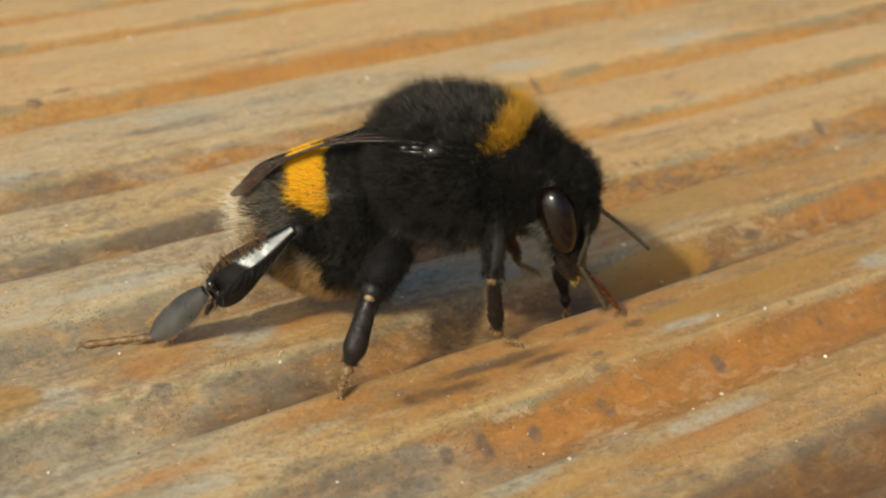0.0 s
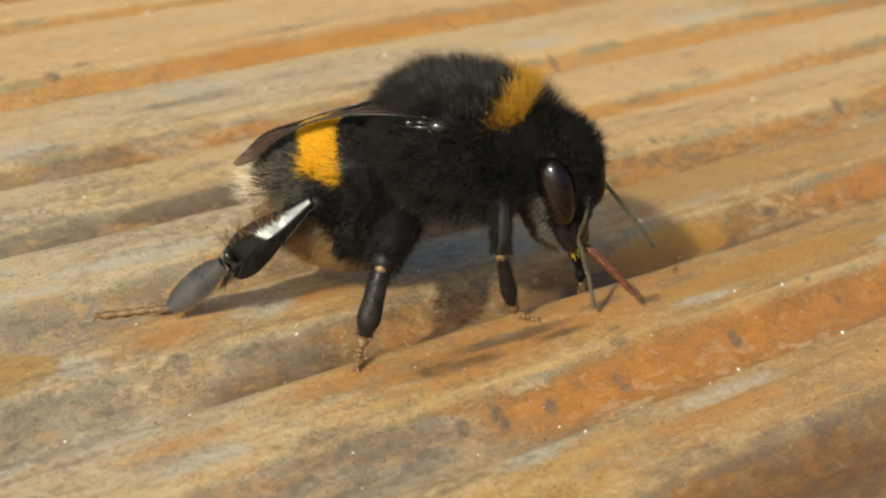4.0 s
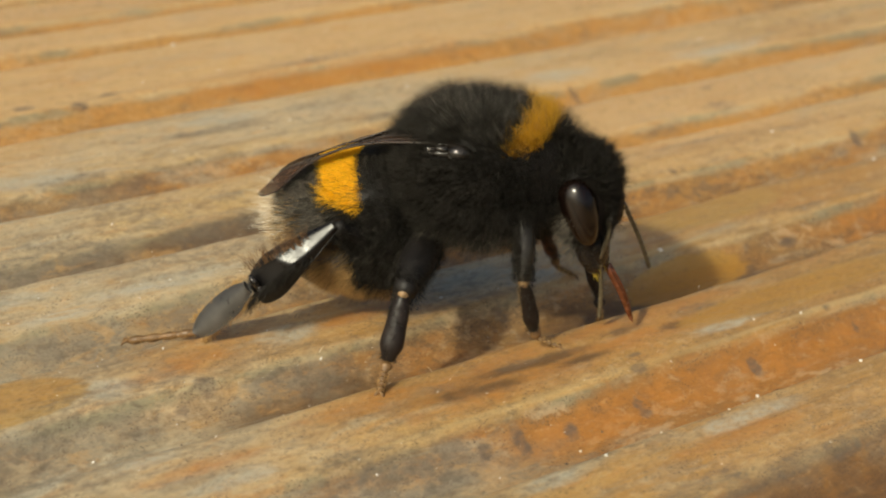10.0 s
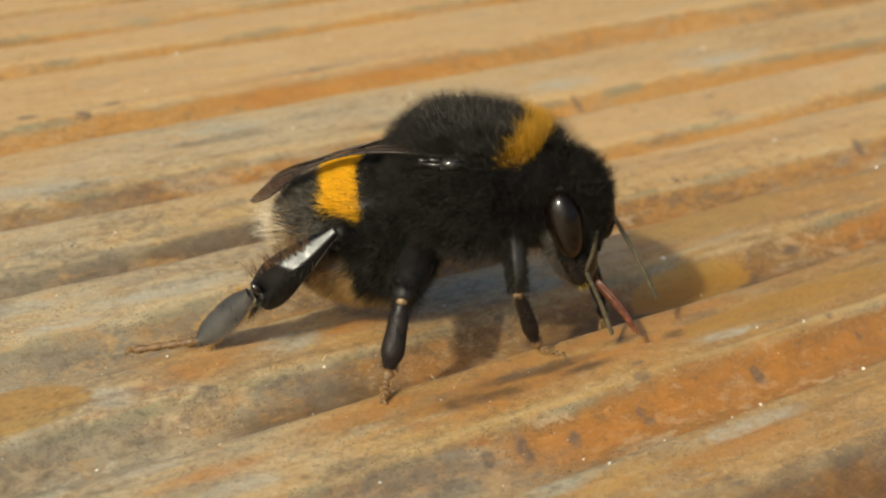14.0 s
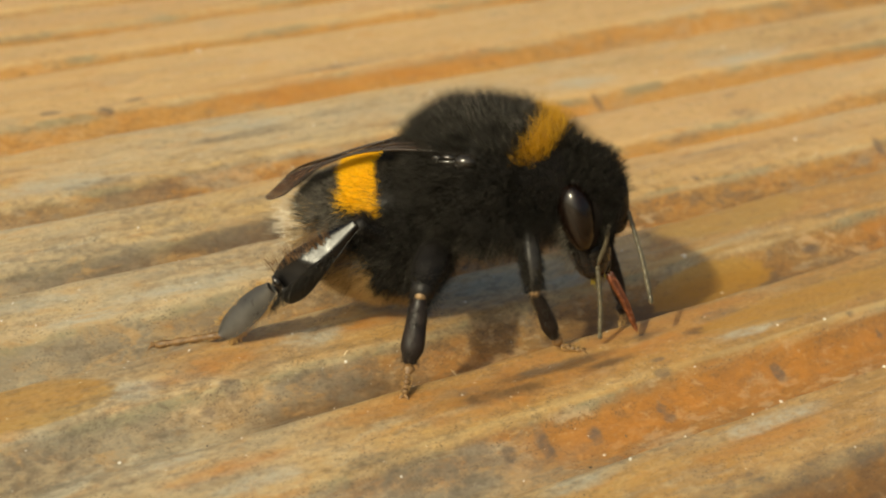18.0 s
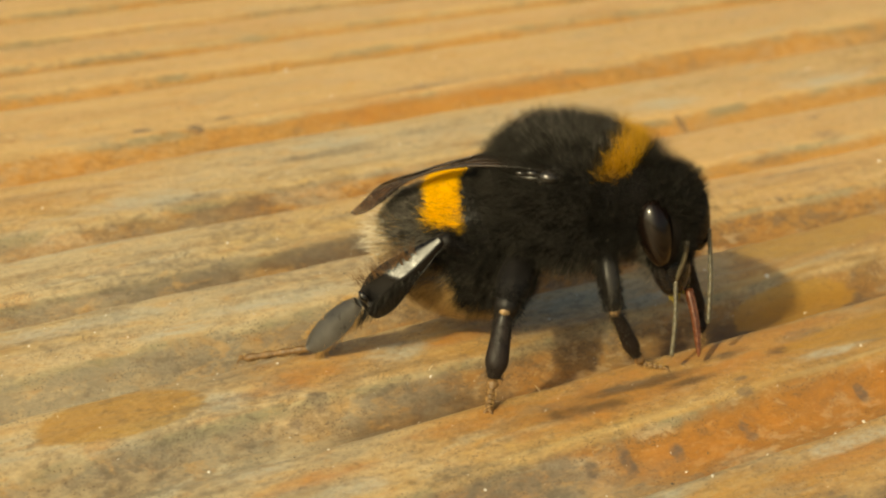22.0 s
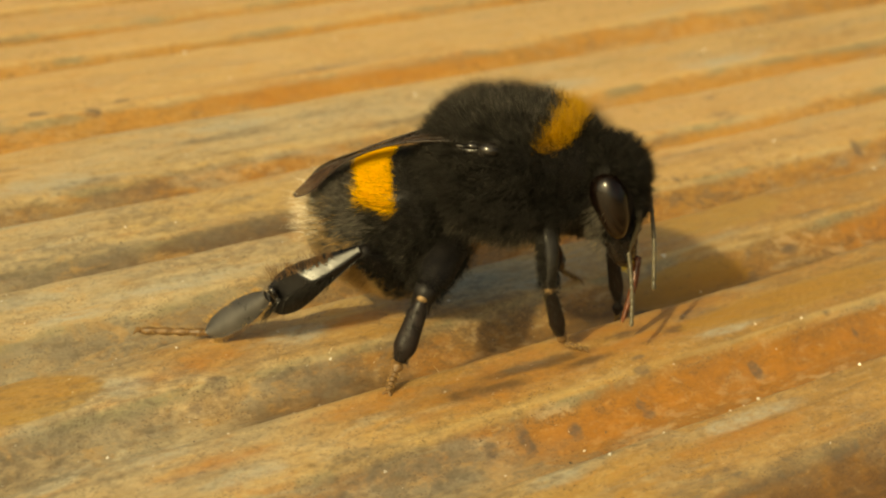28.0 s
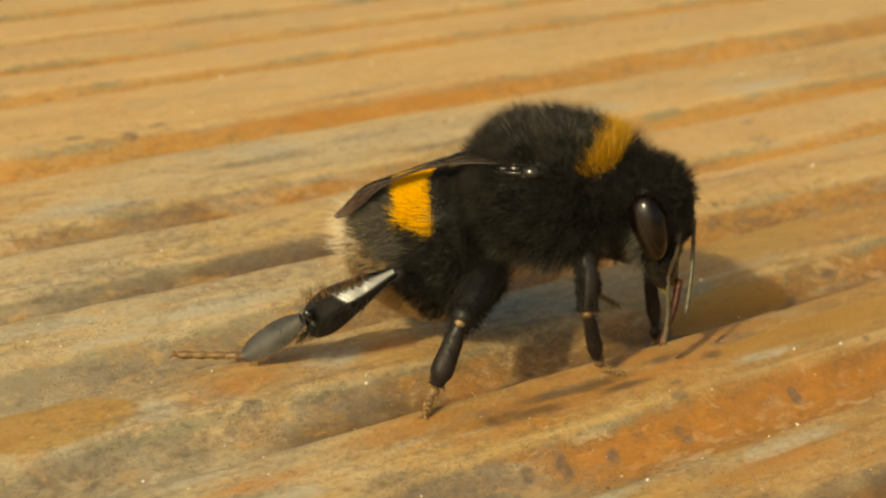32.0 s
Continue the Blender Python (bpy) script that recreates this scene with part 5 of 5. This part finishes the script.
    walk(near_hind, [
        (0, pose(-0.00932, -0.00528, 0.00040, -0.3, 1.7, -0.2)), (0.5, pose(-0.00932, -0.00528, 0.00040, -0.3, 1.7, -0.2)),
        (1, pose(-0.00932, -0.00528, 0.00040, -0.3, 1.7, -0.2)), (1.5, pose(-0.00932, -0.00528, 0.00040, -0.3, 1.7, -0.2)),
        (2, pose(-0.00932, -0.00528, 0.00040, -0.3, 1.7, -0.2)), (2.5, pose(-0.00932, -0.00528, 0.00040, -0.3, 1.7, -0.2)),
        (4.5, pose(-0.00932, -0.00528, 0.00040, -0.3, 1.7, -0.2)), (5, pose(-0.00932, -0.00528, 0.00040, -0.3, 1.8, -0.2)),
        (6, pose(-0.00932, -0.00528, 0.00040, -0.2, 1.2, -0.1)), (7, pose(-0.00932, -0.00528, 0.00040, -0.1, 0.7, -0.1)),
        (8, pose(-0.00932, -0.00528, 0.00040, -0.2, 1.0, -0.1)), (9, pose(-0.00932, -0.00528, 0.00040, -0.2, 1.0, -0.1)),
        (10, pose(-0.00932, -0.00528, 0.00040, -0.1, 0.9, -0.1)), (11, pose(-0.00932, -0.00528, 0.00040, -0.1, 0.9, -0.1)),
        (12, pose(-0.00932, -0.00528, 0.00040, -0.1, 0.7, -0.1)), (13, pose(-0.00932, -0.00528, 0.00040)), (14, pose(-0.00932, -0.00528, 0.00040, 0.1, -0.4, 0.1)),
        (14.5, pose(-0.00932, -0.00528, 0.00040, 0.0, -0.2)), (16.5, pose(-0.00932, -0.00528, 0.00040, 0.2, -1.1, 0.1)),
        (17, pose(-0.00932, -0.00528, 0.00040, 0.1, -0.9, 0.1)), (18, pose(-0.00932, -0.00528, 0.00040, 0.2, -1.3, 0.2)),
        (19, pose(-0.00932, -0.00528, 0.00040, 0.2, -1.1, 0.1)), (20, pose(-0.00932, -0.00528, 0.00040, 0.1, -0.8, 0.1)),
        (21, pose(-0.00932, -0.00528, 0.00040, 0.2, -1.3, 0.1)), (21.5, pose(-0.00932, -0.00528, 0.00040, 0.2, -1.0, 0.1)),
        (22, pose(-0.00932, -0.00528, 0.00040, 0.3, -1.6, 0.2)), (22.5, pose(-0.00932, -0.00528, 0.00040, 0.4, -2.5, 0.3)),
        (23, pose(-0.00932, -0.00528, 0.00040, 0.2, -1.2, 0.1)), (23.5, pose(-0.00932, -0.00528, 0.00040, -1.0, 6.1, -0.9)),
        (24, pose(-0.00932, -0.00528, 0.00040, -1.3, 7.6, -1.1)), (24.5, pose(-0.00932, -0.00528, 0.00040, -1.2, 7.6, -1.1)),
        (26.5, pose(-0.00932, -0.00528, 0.00040, -1.5, 9.0, -1.3)), (27, pose(-0.00932, -0.00528, 0.00040, -1.4, 9.2, -1.4)),
        (28, pose(-0.00932, -0.00528, 0.00040, -1.5, 9.5, -1.4)), (29, pose(-0.00932, -0.00528, 0.00040, -1.6, 9.6, -1.4)),
        (30, pose(-0.00932, -0.00528, 0.00040, -1.4, 8.7, -1.3)), (31, pose(-0.00932, -0.00528, 0.00040, -1.4, 8.8, -1.4)),
        (32, pose(-0.00932, -0.00528, 0.00040, -1.3, 8.7, -1.4)),
    ])
    walk(near_mid, [
        (0, pose(-0.00059, -0.00845, 0.00015, 0.4, 4.9, -3.3)), (0.5, pose(-0.00059, -0.00845, 0.00015, 0.3, 4.8, -3.2)),
        (1, pose(-0.00059, -0.00845, 0.00015, 0.3, 5.2, -3.5)), (1.5, pose(-0.00059, -0.00845, 0.00015, -0.1, 5.6, -3.8)),
        (2, pose(-0.00059, -0.00845, 0.00015, -0.4, 5.7, -3.9)), (2.5, pose(-0.00059, -0.00845, 0.00015, 0.2, 4.1, -2.8)),
        (4.5, pose(-0.00059, -0.00845, 0.00015, 0.2, 2.1, -1.4)), (5, pose(-0.00059, -0.00845, 0.00015, -0.1, 1.9, -1.3)),
        (6, pose(-0.00059, -0.00845, 0.00015, -0.0, 1.3, -0.9)), (7, pose(-0.00059, -0.00845, 0.00015, -0.1, 0.9, -0.6)),
        (8, pose(-0.00059, -0.00845, 0.00015, 0.1, 1.1, -0.7)), (9, pose(-0.00059, -0.00845, 0.00015, 0.1, 1.5, -1.0)),
        (10, pose(-0.00059, -0.00845, 0.00015, -0.0, 1.5, -1.0)), (11, pose(-0.00059, -0.00845, 0.00015, -0.1, 1.6, -1.1)),
        (12, pose(-0.00059, -0.00845, 0.00015, -0.2, 1.1, -0.7)), (13, pose(-0.00059, -0.00845, 0.00015)), (14, pose(-0.00059, -0.00845, 0.00015, -0.4, -0.8, 0.6)),
        (14.5, pose(-0.00059, -0.00845, 0.00015, -0.2, -0.8, 0.6)), (16.5, pose(-0.00059, -0.00845, 0.00015, -0.5, -1.8, 1.3)),
        (17, pose(-0.00059, -0.00845, 0.00015, -0.4, -1.8, 1.3)), (18, pose(-0.00059, -0.00845, 0.00015, -0.7, -2.4, 1.7)),
        (19, pose(-0.00059, -0.00845, 0.00015, -0.6, -1.6, 1.1)), (20, pose(-0.00059, -0.00845, 0.00015, -0.3, -1.2, 0.8)),
        (21, pose(-0.00059, -0.00845, 0.00015, -0.2, -1.0, 0.7)), (21.5, pose(-0.00059, -0.00845, 0.00015, 0.1, -0.8, 0.5)),
        (22, pose(-0.00059, -0.00845, 0.00015, 0.4, -2.6, 1.7)), (22.5, pose(-0.00059, -0.00845, 0.00015, 0.2, -4.8, 3.2)),
        (23, pose(-0.00059, -0.00845, 0.00015, 0.1, -3.5, 2.4)), (23.5, pose(-0.00059, -0.00845, 0.00015, -0.1, 4.7, -3.2)),
        (24, pose(-0.00059, -0.00845, 0.00015, 0.6, 5.2, -3.6)), (24.5, pose(-0.00059, -0.00845, 0.00015, 0.6, 5.7, -3.9)),
        (26.5, pose(-0.00059, -0.00845, 0.00015, 1.0, 6.5, -4.4)), (27, pose(-0.00059, -0.00845, 0.00015, 0.9, 7.0, -4.8)),
        (28, pose(-0.00059, -0.00845, 0.00015, 0.8, 6.8, -4.7)), (29, pose(-0.00059, -0.00845, 0.00015, 0.4, 7.0, -4.8)),
        (30, pose(-0.00059, -0.00845, 0.00015, 0.8, 6.9, -4.7)), (31, pose(-0.00059, -0.00845, 0.00015, 0.7, 7.7, -5.2)),
        (32, pose(-0.00059, -0.00845, 0.00015, 0.6, 7.6, -5.2)),
    ])
    walk(near_fore, [
        (0, pose(0.00675, -0.00230, 0.00010, -0.7, 8.3, 1.3)), (0.5, pose(0.00675, -0.00230, 0.00010, -0.7, 8.3, 1.3)),
        (1, pose(0.00675, -0.00230, 0.00010, -0.8, 9.0, 1.3)), (1.5, pose(0.00675, -0.00230, 0.00010, -0.7, 9.2, 1.4)),
        (2, pose(0.00675, -0.00230, 0.00010, -0.6, 9.3, 1.5)), (2.5, pose(0.00675, -0.00230, 0.00010, -0.7, 5.4, 0.7)),
        (4.5, pose(0.00675, -0.00230, 0.00010, -0.2, 2.8, 0.5)), (5, pose(0.00675, -0.00230, 0.00010, -0.1, 2.6, 0.5)),
        (6, pose(0.00675, -0.00230, 0.00010, -0.0, 1.4, 0.3)), (7, pose(0.00675, -0.00230, 0.00010, 0.1, 0.3, 0.1)),
        (8, pose(0.00675, -0.00230, 0.00010, -0.0, 1.2, 0.2)), (9, pose(0.00675, -0.00230, 0.00010, -0.1, 2.0, 0.3)),
        (10, pose(0.00675, -0.00230, 0.00010, -0.2, 3.3, 0.5)), (11, pose(0.00675, -0.00230, 0.00010, -0.3, 3.6, 0.6)),
        (12, pose(0.00675, -0.00230, 0.00010, -0.1, 1.5, 0.2)), (13, pose(0.00675, -0.00230, 0.00010)), (14, pose(0.00675, -0.00230, 0.00010, 0.3, -2.6, -0.4)),
        (14.5, pose(0.00675, -0.00230, 0.00010, 0.2, -2.8, -0.5)), (16.5, pose(0.00675, -0.00230, 0.00010, 0.5, -5.5, -0.9)),
        (17, pose(0.00675, -0.00230, 0.00010, 0.6, -5.2, -0.8)), (18, pose(0.00675, -0.00230, 0.00010, 0.7, -6.1, -1.0)),
        (19, pose(0.00675, -0.00230, 0.00010, 0.4, -3.6, -0.6)), (20, pose(0.00675, -0.00230, 0.00010, 0.3, -2.2, -0.3)),
        (21, pose(0.00675, -0.00230, 0.00010, 0.2, -1.6, -0.2)), (21.5, pose(0.00675, -0.00230, 0.00010, 0.3, -2.1, -0.3)),
        (22, pose(0.00675, -0.00230, 0.00010, 0.9, -9.0, -1.5)), (22.5, pose(0.00675, -0.00230, 0.00010, 1.6, -14.5, -2.5)),
        (22.8, pose(0.00615, -0.00230, 0.00080, 2.5, -8.3, -0.5)), (23, pose(0.00655, -0.00220, 0.00060, 1.8, -4.0, 0.1)),
        (23.2, pose(0.00725, -0.00220, 0.00060, 1.1, 4.5, 1.6)), (23.5, pose(0.00775, -0.00215, 0.00010, 1.2, 5.8, 1.9)),
        (24, pose(0.00775, -0.00215, 0.00010, 1.9, 1.0, 1.3)), (24.5, pose(0.00775, -0.00215, 0.00010, 1.7, 1.8, 1.4)),
        (26.5, pose(0.00775, -0.00215, 0.00010, 1.8, 1.5, 1.3)), (27, pose(0.00775, -0.00215, 0.00010, 1.7, 2.0, 1.4)),
        (28, pose(0.00775, -0.00215, 0.00010, 1.8, 1.4, 1.3)), (29, pose(0.00775, -0.00215, 0.00010, 1.8, 1.8, 1.4)),
        (30, pose(0.00775, -0.00215, 0.00010, 1.6, 2.3, 1.4)), (31, pose(0.00775, -0.00215, 0.00010, 1.6, 2.3, 1.5)),
        (32, pose(0.00775, -0.00215, 0.00010, 1.6, 2.2, 1.5)),
    ])
    walk(far_fore, [
        (0, pose(0.00895, 0.00320, -0.00110)), (13, pose(0.00875, 0.00320, -0.00110)), (22.2, pose(0.00855, 0.00320, -0.00110)), (22.4, pose(0.00830, 0.00320, -0.00045, 0.0, 10.0)),
        (22.5, pose(0.00890, 0.00320, 0.00020, 0.0, 2.0)), (22.6, pose(0.00925, 0.00320, 0.00020)), (22.8, pose(0.00920, 0.00320, 0.00025, 0.0, 2.0)),
        (22.9, pose(0.00895, 0.00320, 0.00010, 0.0, 10.0)), (23, pose(0.00850, 0.00320, -0.00030, 0.0, 22.0)), (23.2, pose(0.00900, 0.00320, -0.00060, 0.0, 12.0)),
        (23.5, pose(0.00935, 0.00320, -0.00110, 0.0, 6.0)), (32, pose(0.00935, 0.00320, -0.00110, 0.0, 6.0)),
    ])
    walk(near_antenna, [
        (0, pose(0.00109, -0.00044, -0.00203, 35.1, -15.9, -5.1)), (1, pose(0.00109, -0.00044, -0.00203, 24.5, -28.9, -6.4)),
        (1.5, pose(0.00109, -0.00044, -0.00203, 36.0, -3.0)), (2, pose(0.00109, -0.00044, -0.00203, 30.0, -24.0)), (2.5, pose(0.00109, -0.00044, -0.00203, 3.0, -15.0)), (5, pose(0.00109, -0.00044, -0.00203, 10.8, -19.9, -1.9)),
        (6, pose(0.00109, -0.00044, -0.00203, 36.9, -9.2, -3.1)), (7, pose(0.00109, -0.00044, -0.00203, 26.5, -28.4, -6.8)),
        (8, pose(0.00109, -0.00044, -0.00203, 19.3, -4.0, -0.7)), (9, pose(0.00109, -0.00044, -0.00203, 20.6, -2.3, -0.4)),
        (10, pose(0.00109, -0.00044, -0.00203, 14.5, 0.3)), (11, pose(0.00109, -0.00044, -0.00203, 10.7, -5.0, -0.5)),
        (12, pose(0.00109, -0.00044, -0.00203, -1.7, -3.8, 0.1)), (13, pose(0.00109, -0.00044, -0.00203, 1.7, -24.3, -0.4)),
        (14, pose(0.00109, -0.00044, -0.00203, 14.5, -22.3, -2.9)), (17, pose(0.00109, -0.00044, -0.00203, -13.5, -13.1, 1.6)),
        (18, pose(0.00109, -0.00044, -0.00203, -6.6, -13.2, 0.8)), (19, pose(0.00109, -0.00044, -0.00203, 13.7, -13.3, -1.6)),
        (20, pose(0.00109, -0.00044, -0.00203, 14.8, -11.1, -1.5)), (21, pose(0.00109, -0.00044, -0.00203, 21.1, -8.2, -1.5)),
        (22, pose(0.00109, -0.00044, -0.00203, -20.0, -17.1, 3.0)), (23, pose(0.00109, -0.00044, -0.00203, -13.7, -28.2, 3.5)),
        (24, pose(0.00109, -0.00044, -0.00203, -23.3, -11.2, 2.3)), (24.5, pose(0.00109, -0.00044, -0.00203, -23.1, -11.6, 2.4)),
        (27, pose(0.00109, -0.00044, -0.00203, -17.0, -27.5, 4.2)), (28, pose(0.00109, -0.00044, -0.00203, -22.0, -16.2, 3.2)),
        (29, pose(0.00109, -0.00044, -0.00203, 5.1, -19.7, -0.9)), (30, pose(0.00109, -0.00044, -0.00203, 9.2, -4.1, -0.3)),
        (31, pose(0.00109, -0.00044, -0.00203, -12.6, -20.6, 2.3)), (32, pose(0.00109, -0.00044, -0.00203, -3.9, -5.8, 0.2)),
    ])
    walk(far_antenna, [
        (0, pose(0.00117, 0.00175, -0.00011, 47.0, -22.2, -9.7)), (1, pose(0.00117, 0.00175, -0.00011, 27.8, -25.3, -6.4)),
        (2, pose(0.00117, 0.00175, -0.00011, 36.9, -8.1, -2.7)), (5, pose(0.00117, 0.00175, -0.00011, 15.0, -34.7, -4.7)),
        (6, pose(0.00117, 0.00175, -0.00011, -0.8, -30.6, 0.2)), (7, pose(0.00117, 0.00175, -0.00011, 17.4, -19.9, -3.1)),
        (8, pose(0.00117, 0.00175, -0.00011, 36.1, -22.6, -7.4)), (9, pose(0.00117, 0.00175, -0.00011, 38.5, -22.4, -7.9)),
        (10, pose(0.00117, 0.00175, -0.00011, 28.3, -11.7, -2.9)), (11, pose(0.00117, 0.00175, -0.00011, -0.7, -17.7, 0.1)),
        (12, pose(0.00117, 0.00175, -0.00011, -14.6, -28.4, 3.7)), (13, pose(0.00117, 0.00175, -0.00011, -5.4, -41.9, 2.1)),
        (14, pose(0.00117, 0.00175, -0.00011, 12.0, -31.0, -3.3)), (17, pose(0.00117, 0.00175, -0.00011, 49.3, -65.2, -32.7)),
        (18, pose(0.00117, 0.00175, -0.00011, -11.7, -30.2, 3.2)), (19, pose(0.00117, 0.00175, -0.00011, -1.6, -18.3, 0.3)),
        (20, pose(0.00117, 0.00175, -0.00011, 52.7, -25.4, -12.7)), (21, pose(0.00117, 0.00175, -0.00011, -19.8, -17.3, 3.0)),
        (22, pose(0.00117, 0.00175, -0.00011, -18.6, -18.8, 3.1)), (23, pose(0.00117, 0.00175, -0.00011, -14.7, -26.0, 3.4)),
        (24, pose(0.00117, 0.00175, -0.00011, -21.9, -13.7, 2.7)), (24.5, pose(0.00117, 0.00175, -0.00011, -23.6, -7.7, 1.6)),
        (27, pose(0.00117, 0.00175, -0.00011, -21.2, -15.9, 3.0)), (28, pose(0.00117, 0.00175, -0.00011, -21.6, -15.5, 3.0)),
        (29, pose(0.00117, 0.00175, -0.00011, -20.9, -16.3, 3.0)), (30, pose(0.00117, 0.00175, -0.00011, -19.6, -19.4, 3.4)),
        (31, pose(0.00117, 0.00175, -0.00011, -21.0, -15.6, 2.9)), (32, pose(0.00117, 0.00175, -0.00011, -22.8, -11.1, 2.2)),
    ])
    walk(tongue, [
        (0, pose(0.00133, 0.00059, -0.00293, 36.7, -23.7, -8.0)), (1, pose(0.00133, 0.00059, -0.00293, 32.5, -34.9, -10.5)),
        (1.5, pose(0.00133, 0.00059, -0.00293, 39.0, -36.0)), (2, pose(0.00133, 0.00059, -0.00293, 42.0, -30.0)), (2.5, pose(0.00133, 0.00059, -0.00293, 30.0, -36.0)), (5, pose(0.00133, 0.00059, -0.00293, 7.6, -55.7, -4.0)),
        (6, pose(0.00133, 0.00059, -0.00293, 20.6, -33.3, -6.2)), (7, pose(0.00133, 0.00059, -0.00293, 0.4, -49.5, -0.2)),
        (8, pose(0.00133, 0.00059, -0.00293, 19.5, -29.2, -5.1)), (9, pose(0.00133, 0.00059, -0.00293, 27.0, -19.5, -4.7)),
        (10, pose(0.00133, 0.00059, -0.00293, 15.2, -21.6, -2.9)), (11, pose(0.00133, 0.00059, -0.00293, 20.1, -9.0, -1.6)),
        (12, pose(0.00133, 0.00059, -0.00293, 22.0, -14.4, -2.8)), (13, pose(0.00133, 0.00059, -0.00293, 14.4, -27.3, -3.5)),
        (14, pose(0.00133, 0.00059, -0.00293, 2.7, -50.1, -1.3)), (17, pose(0.00133, 0.00059, -0.00293, -1.7, -43.6, 0.7)),
        (18, pose(0.00133, 0.00059, -0.00293, 13.0, -27.6, -3.2)), (19, pose(0.00133, 0.00059, -0.00293, 9.9, -23.1, -2.0)),
        (20, pose(0.00133, 0.00059, -0.00293, 5.4, -32.1, -1.6)), (21, pose(0.00133, 0.00059, -0.00293, 9.4, -7.9, -0.7)),
        (22, pose(0.00133, 0.00059, -0.00293, -14.0, -26.3, 3.3)), (23, pose(0.00133, 0.00059, -0.00293, -18.6, -20.3, 3.4)),
        (24, pose(0.00133, 0.00059, -0.00293, -28.4, 4.2, -1.1)), (24.5, pose(0.00133, 0.00059, -0.00293, -28.6, 4.7, -1.2)),
        (27, pose(0.00133, 0.00059, -0.00293, -24.2, -8.6, 1.8)), (28, pose(0.00133, 0.00059, -0.00293, -26.8)), (29, pose(0.00133, 0.00059, -0.00293, -24.2, -8.7, 1.9)),
        (30, pose(0.00133, 0.00059, -0.00293, -22.6, -13.8, 2.8)), (31, pose(0.00133, 0.00059, -0.00293, -26.2, -3.2, 0.8)),
        (32, pose(0.00133, 0.00059, -0.00293, -27.6, 0.3, -0.1)),
    ])
    walk(blade, [
        (0, pose(0.11000, 0.06000, 0.00200, 52.0, 0.0, -12.0)), (29.3, pose(0.11000, 0.06000, 0.00200, 52.0, 0.0, -12.0)),
        (29.4, pose(0.06200, 0.04400, 0.00240, 52.0, 0.0, -12.0)), (29.5, pose(0.01574, 0.03585, 0.00180, 52.0, -0.0, -12.1)),
        (29.6, pose(-0.01853, 0.01345, 0.00180, 52.0, -0.0, -5.2)), (29.7, pose(-0.06200, 0.00600, 0.00240, 52.0, 0.0, -4.0)),
        (29.9, pose(-0.13000, -0.00200, 0.00200, 52.0)), (32, pose(-0.13000, -0.00200, 0.00200, 52.0)),
    ])


motions()
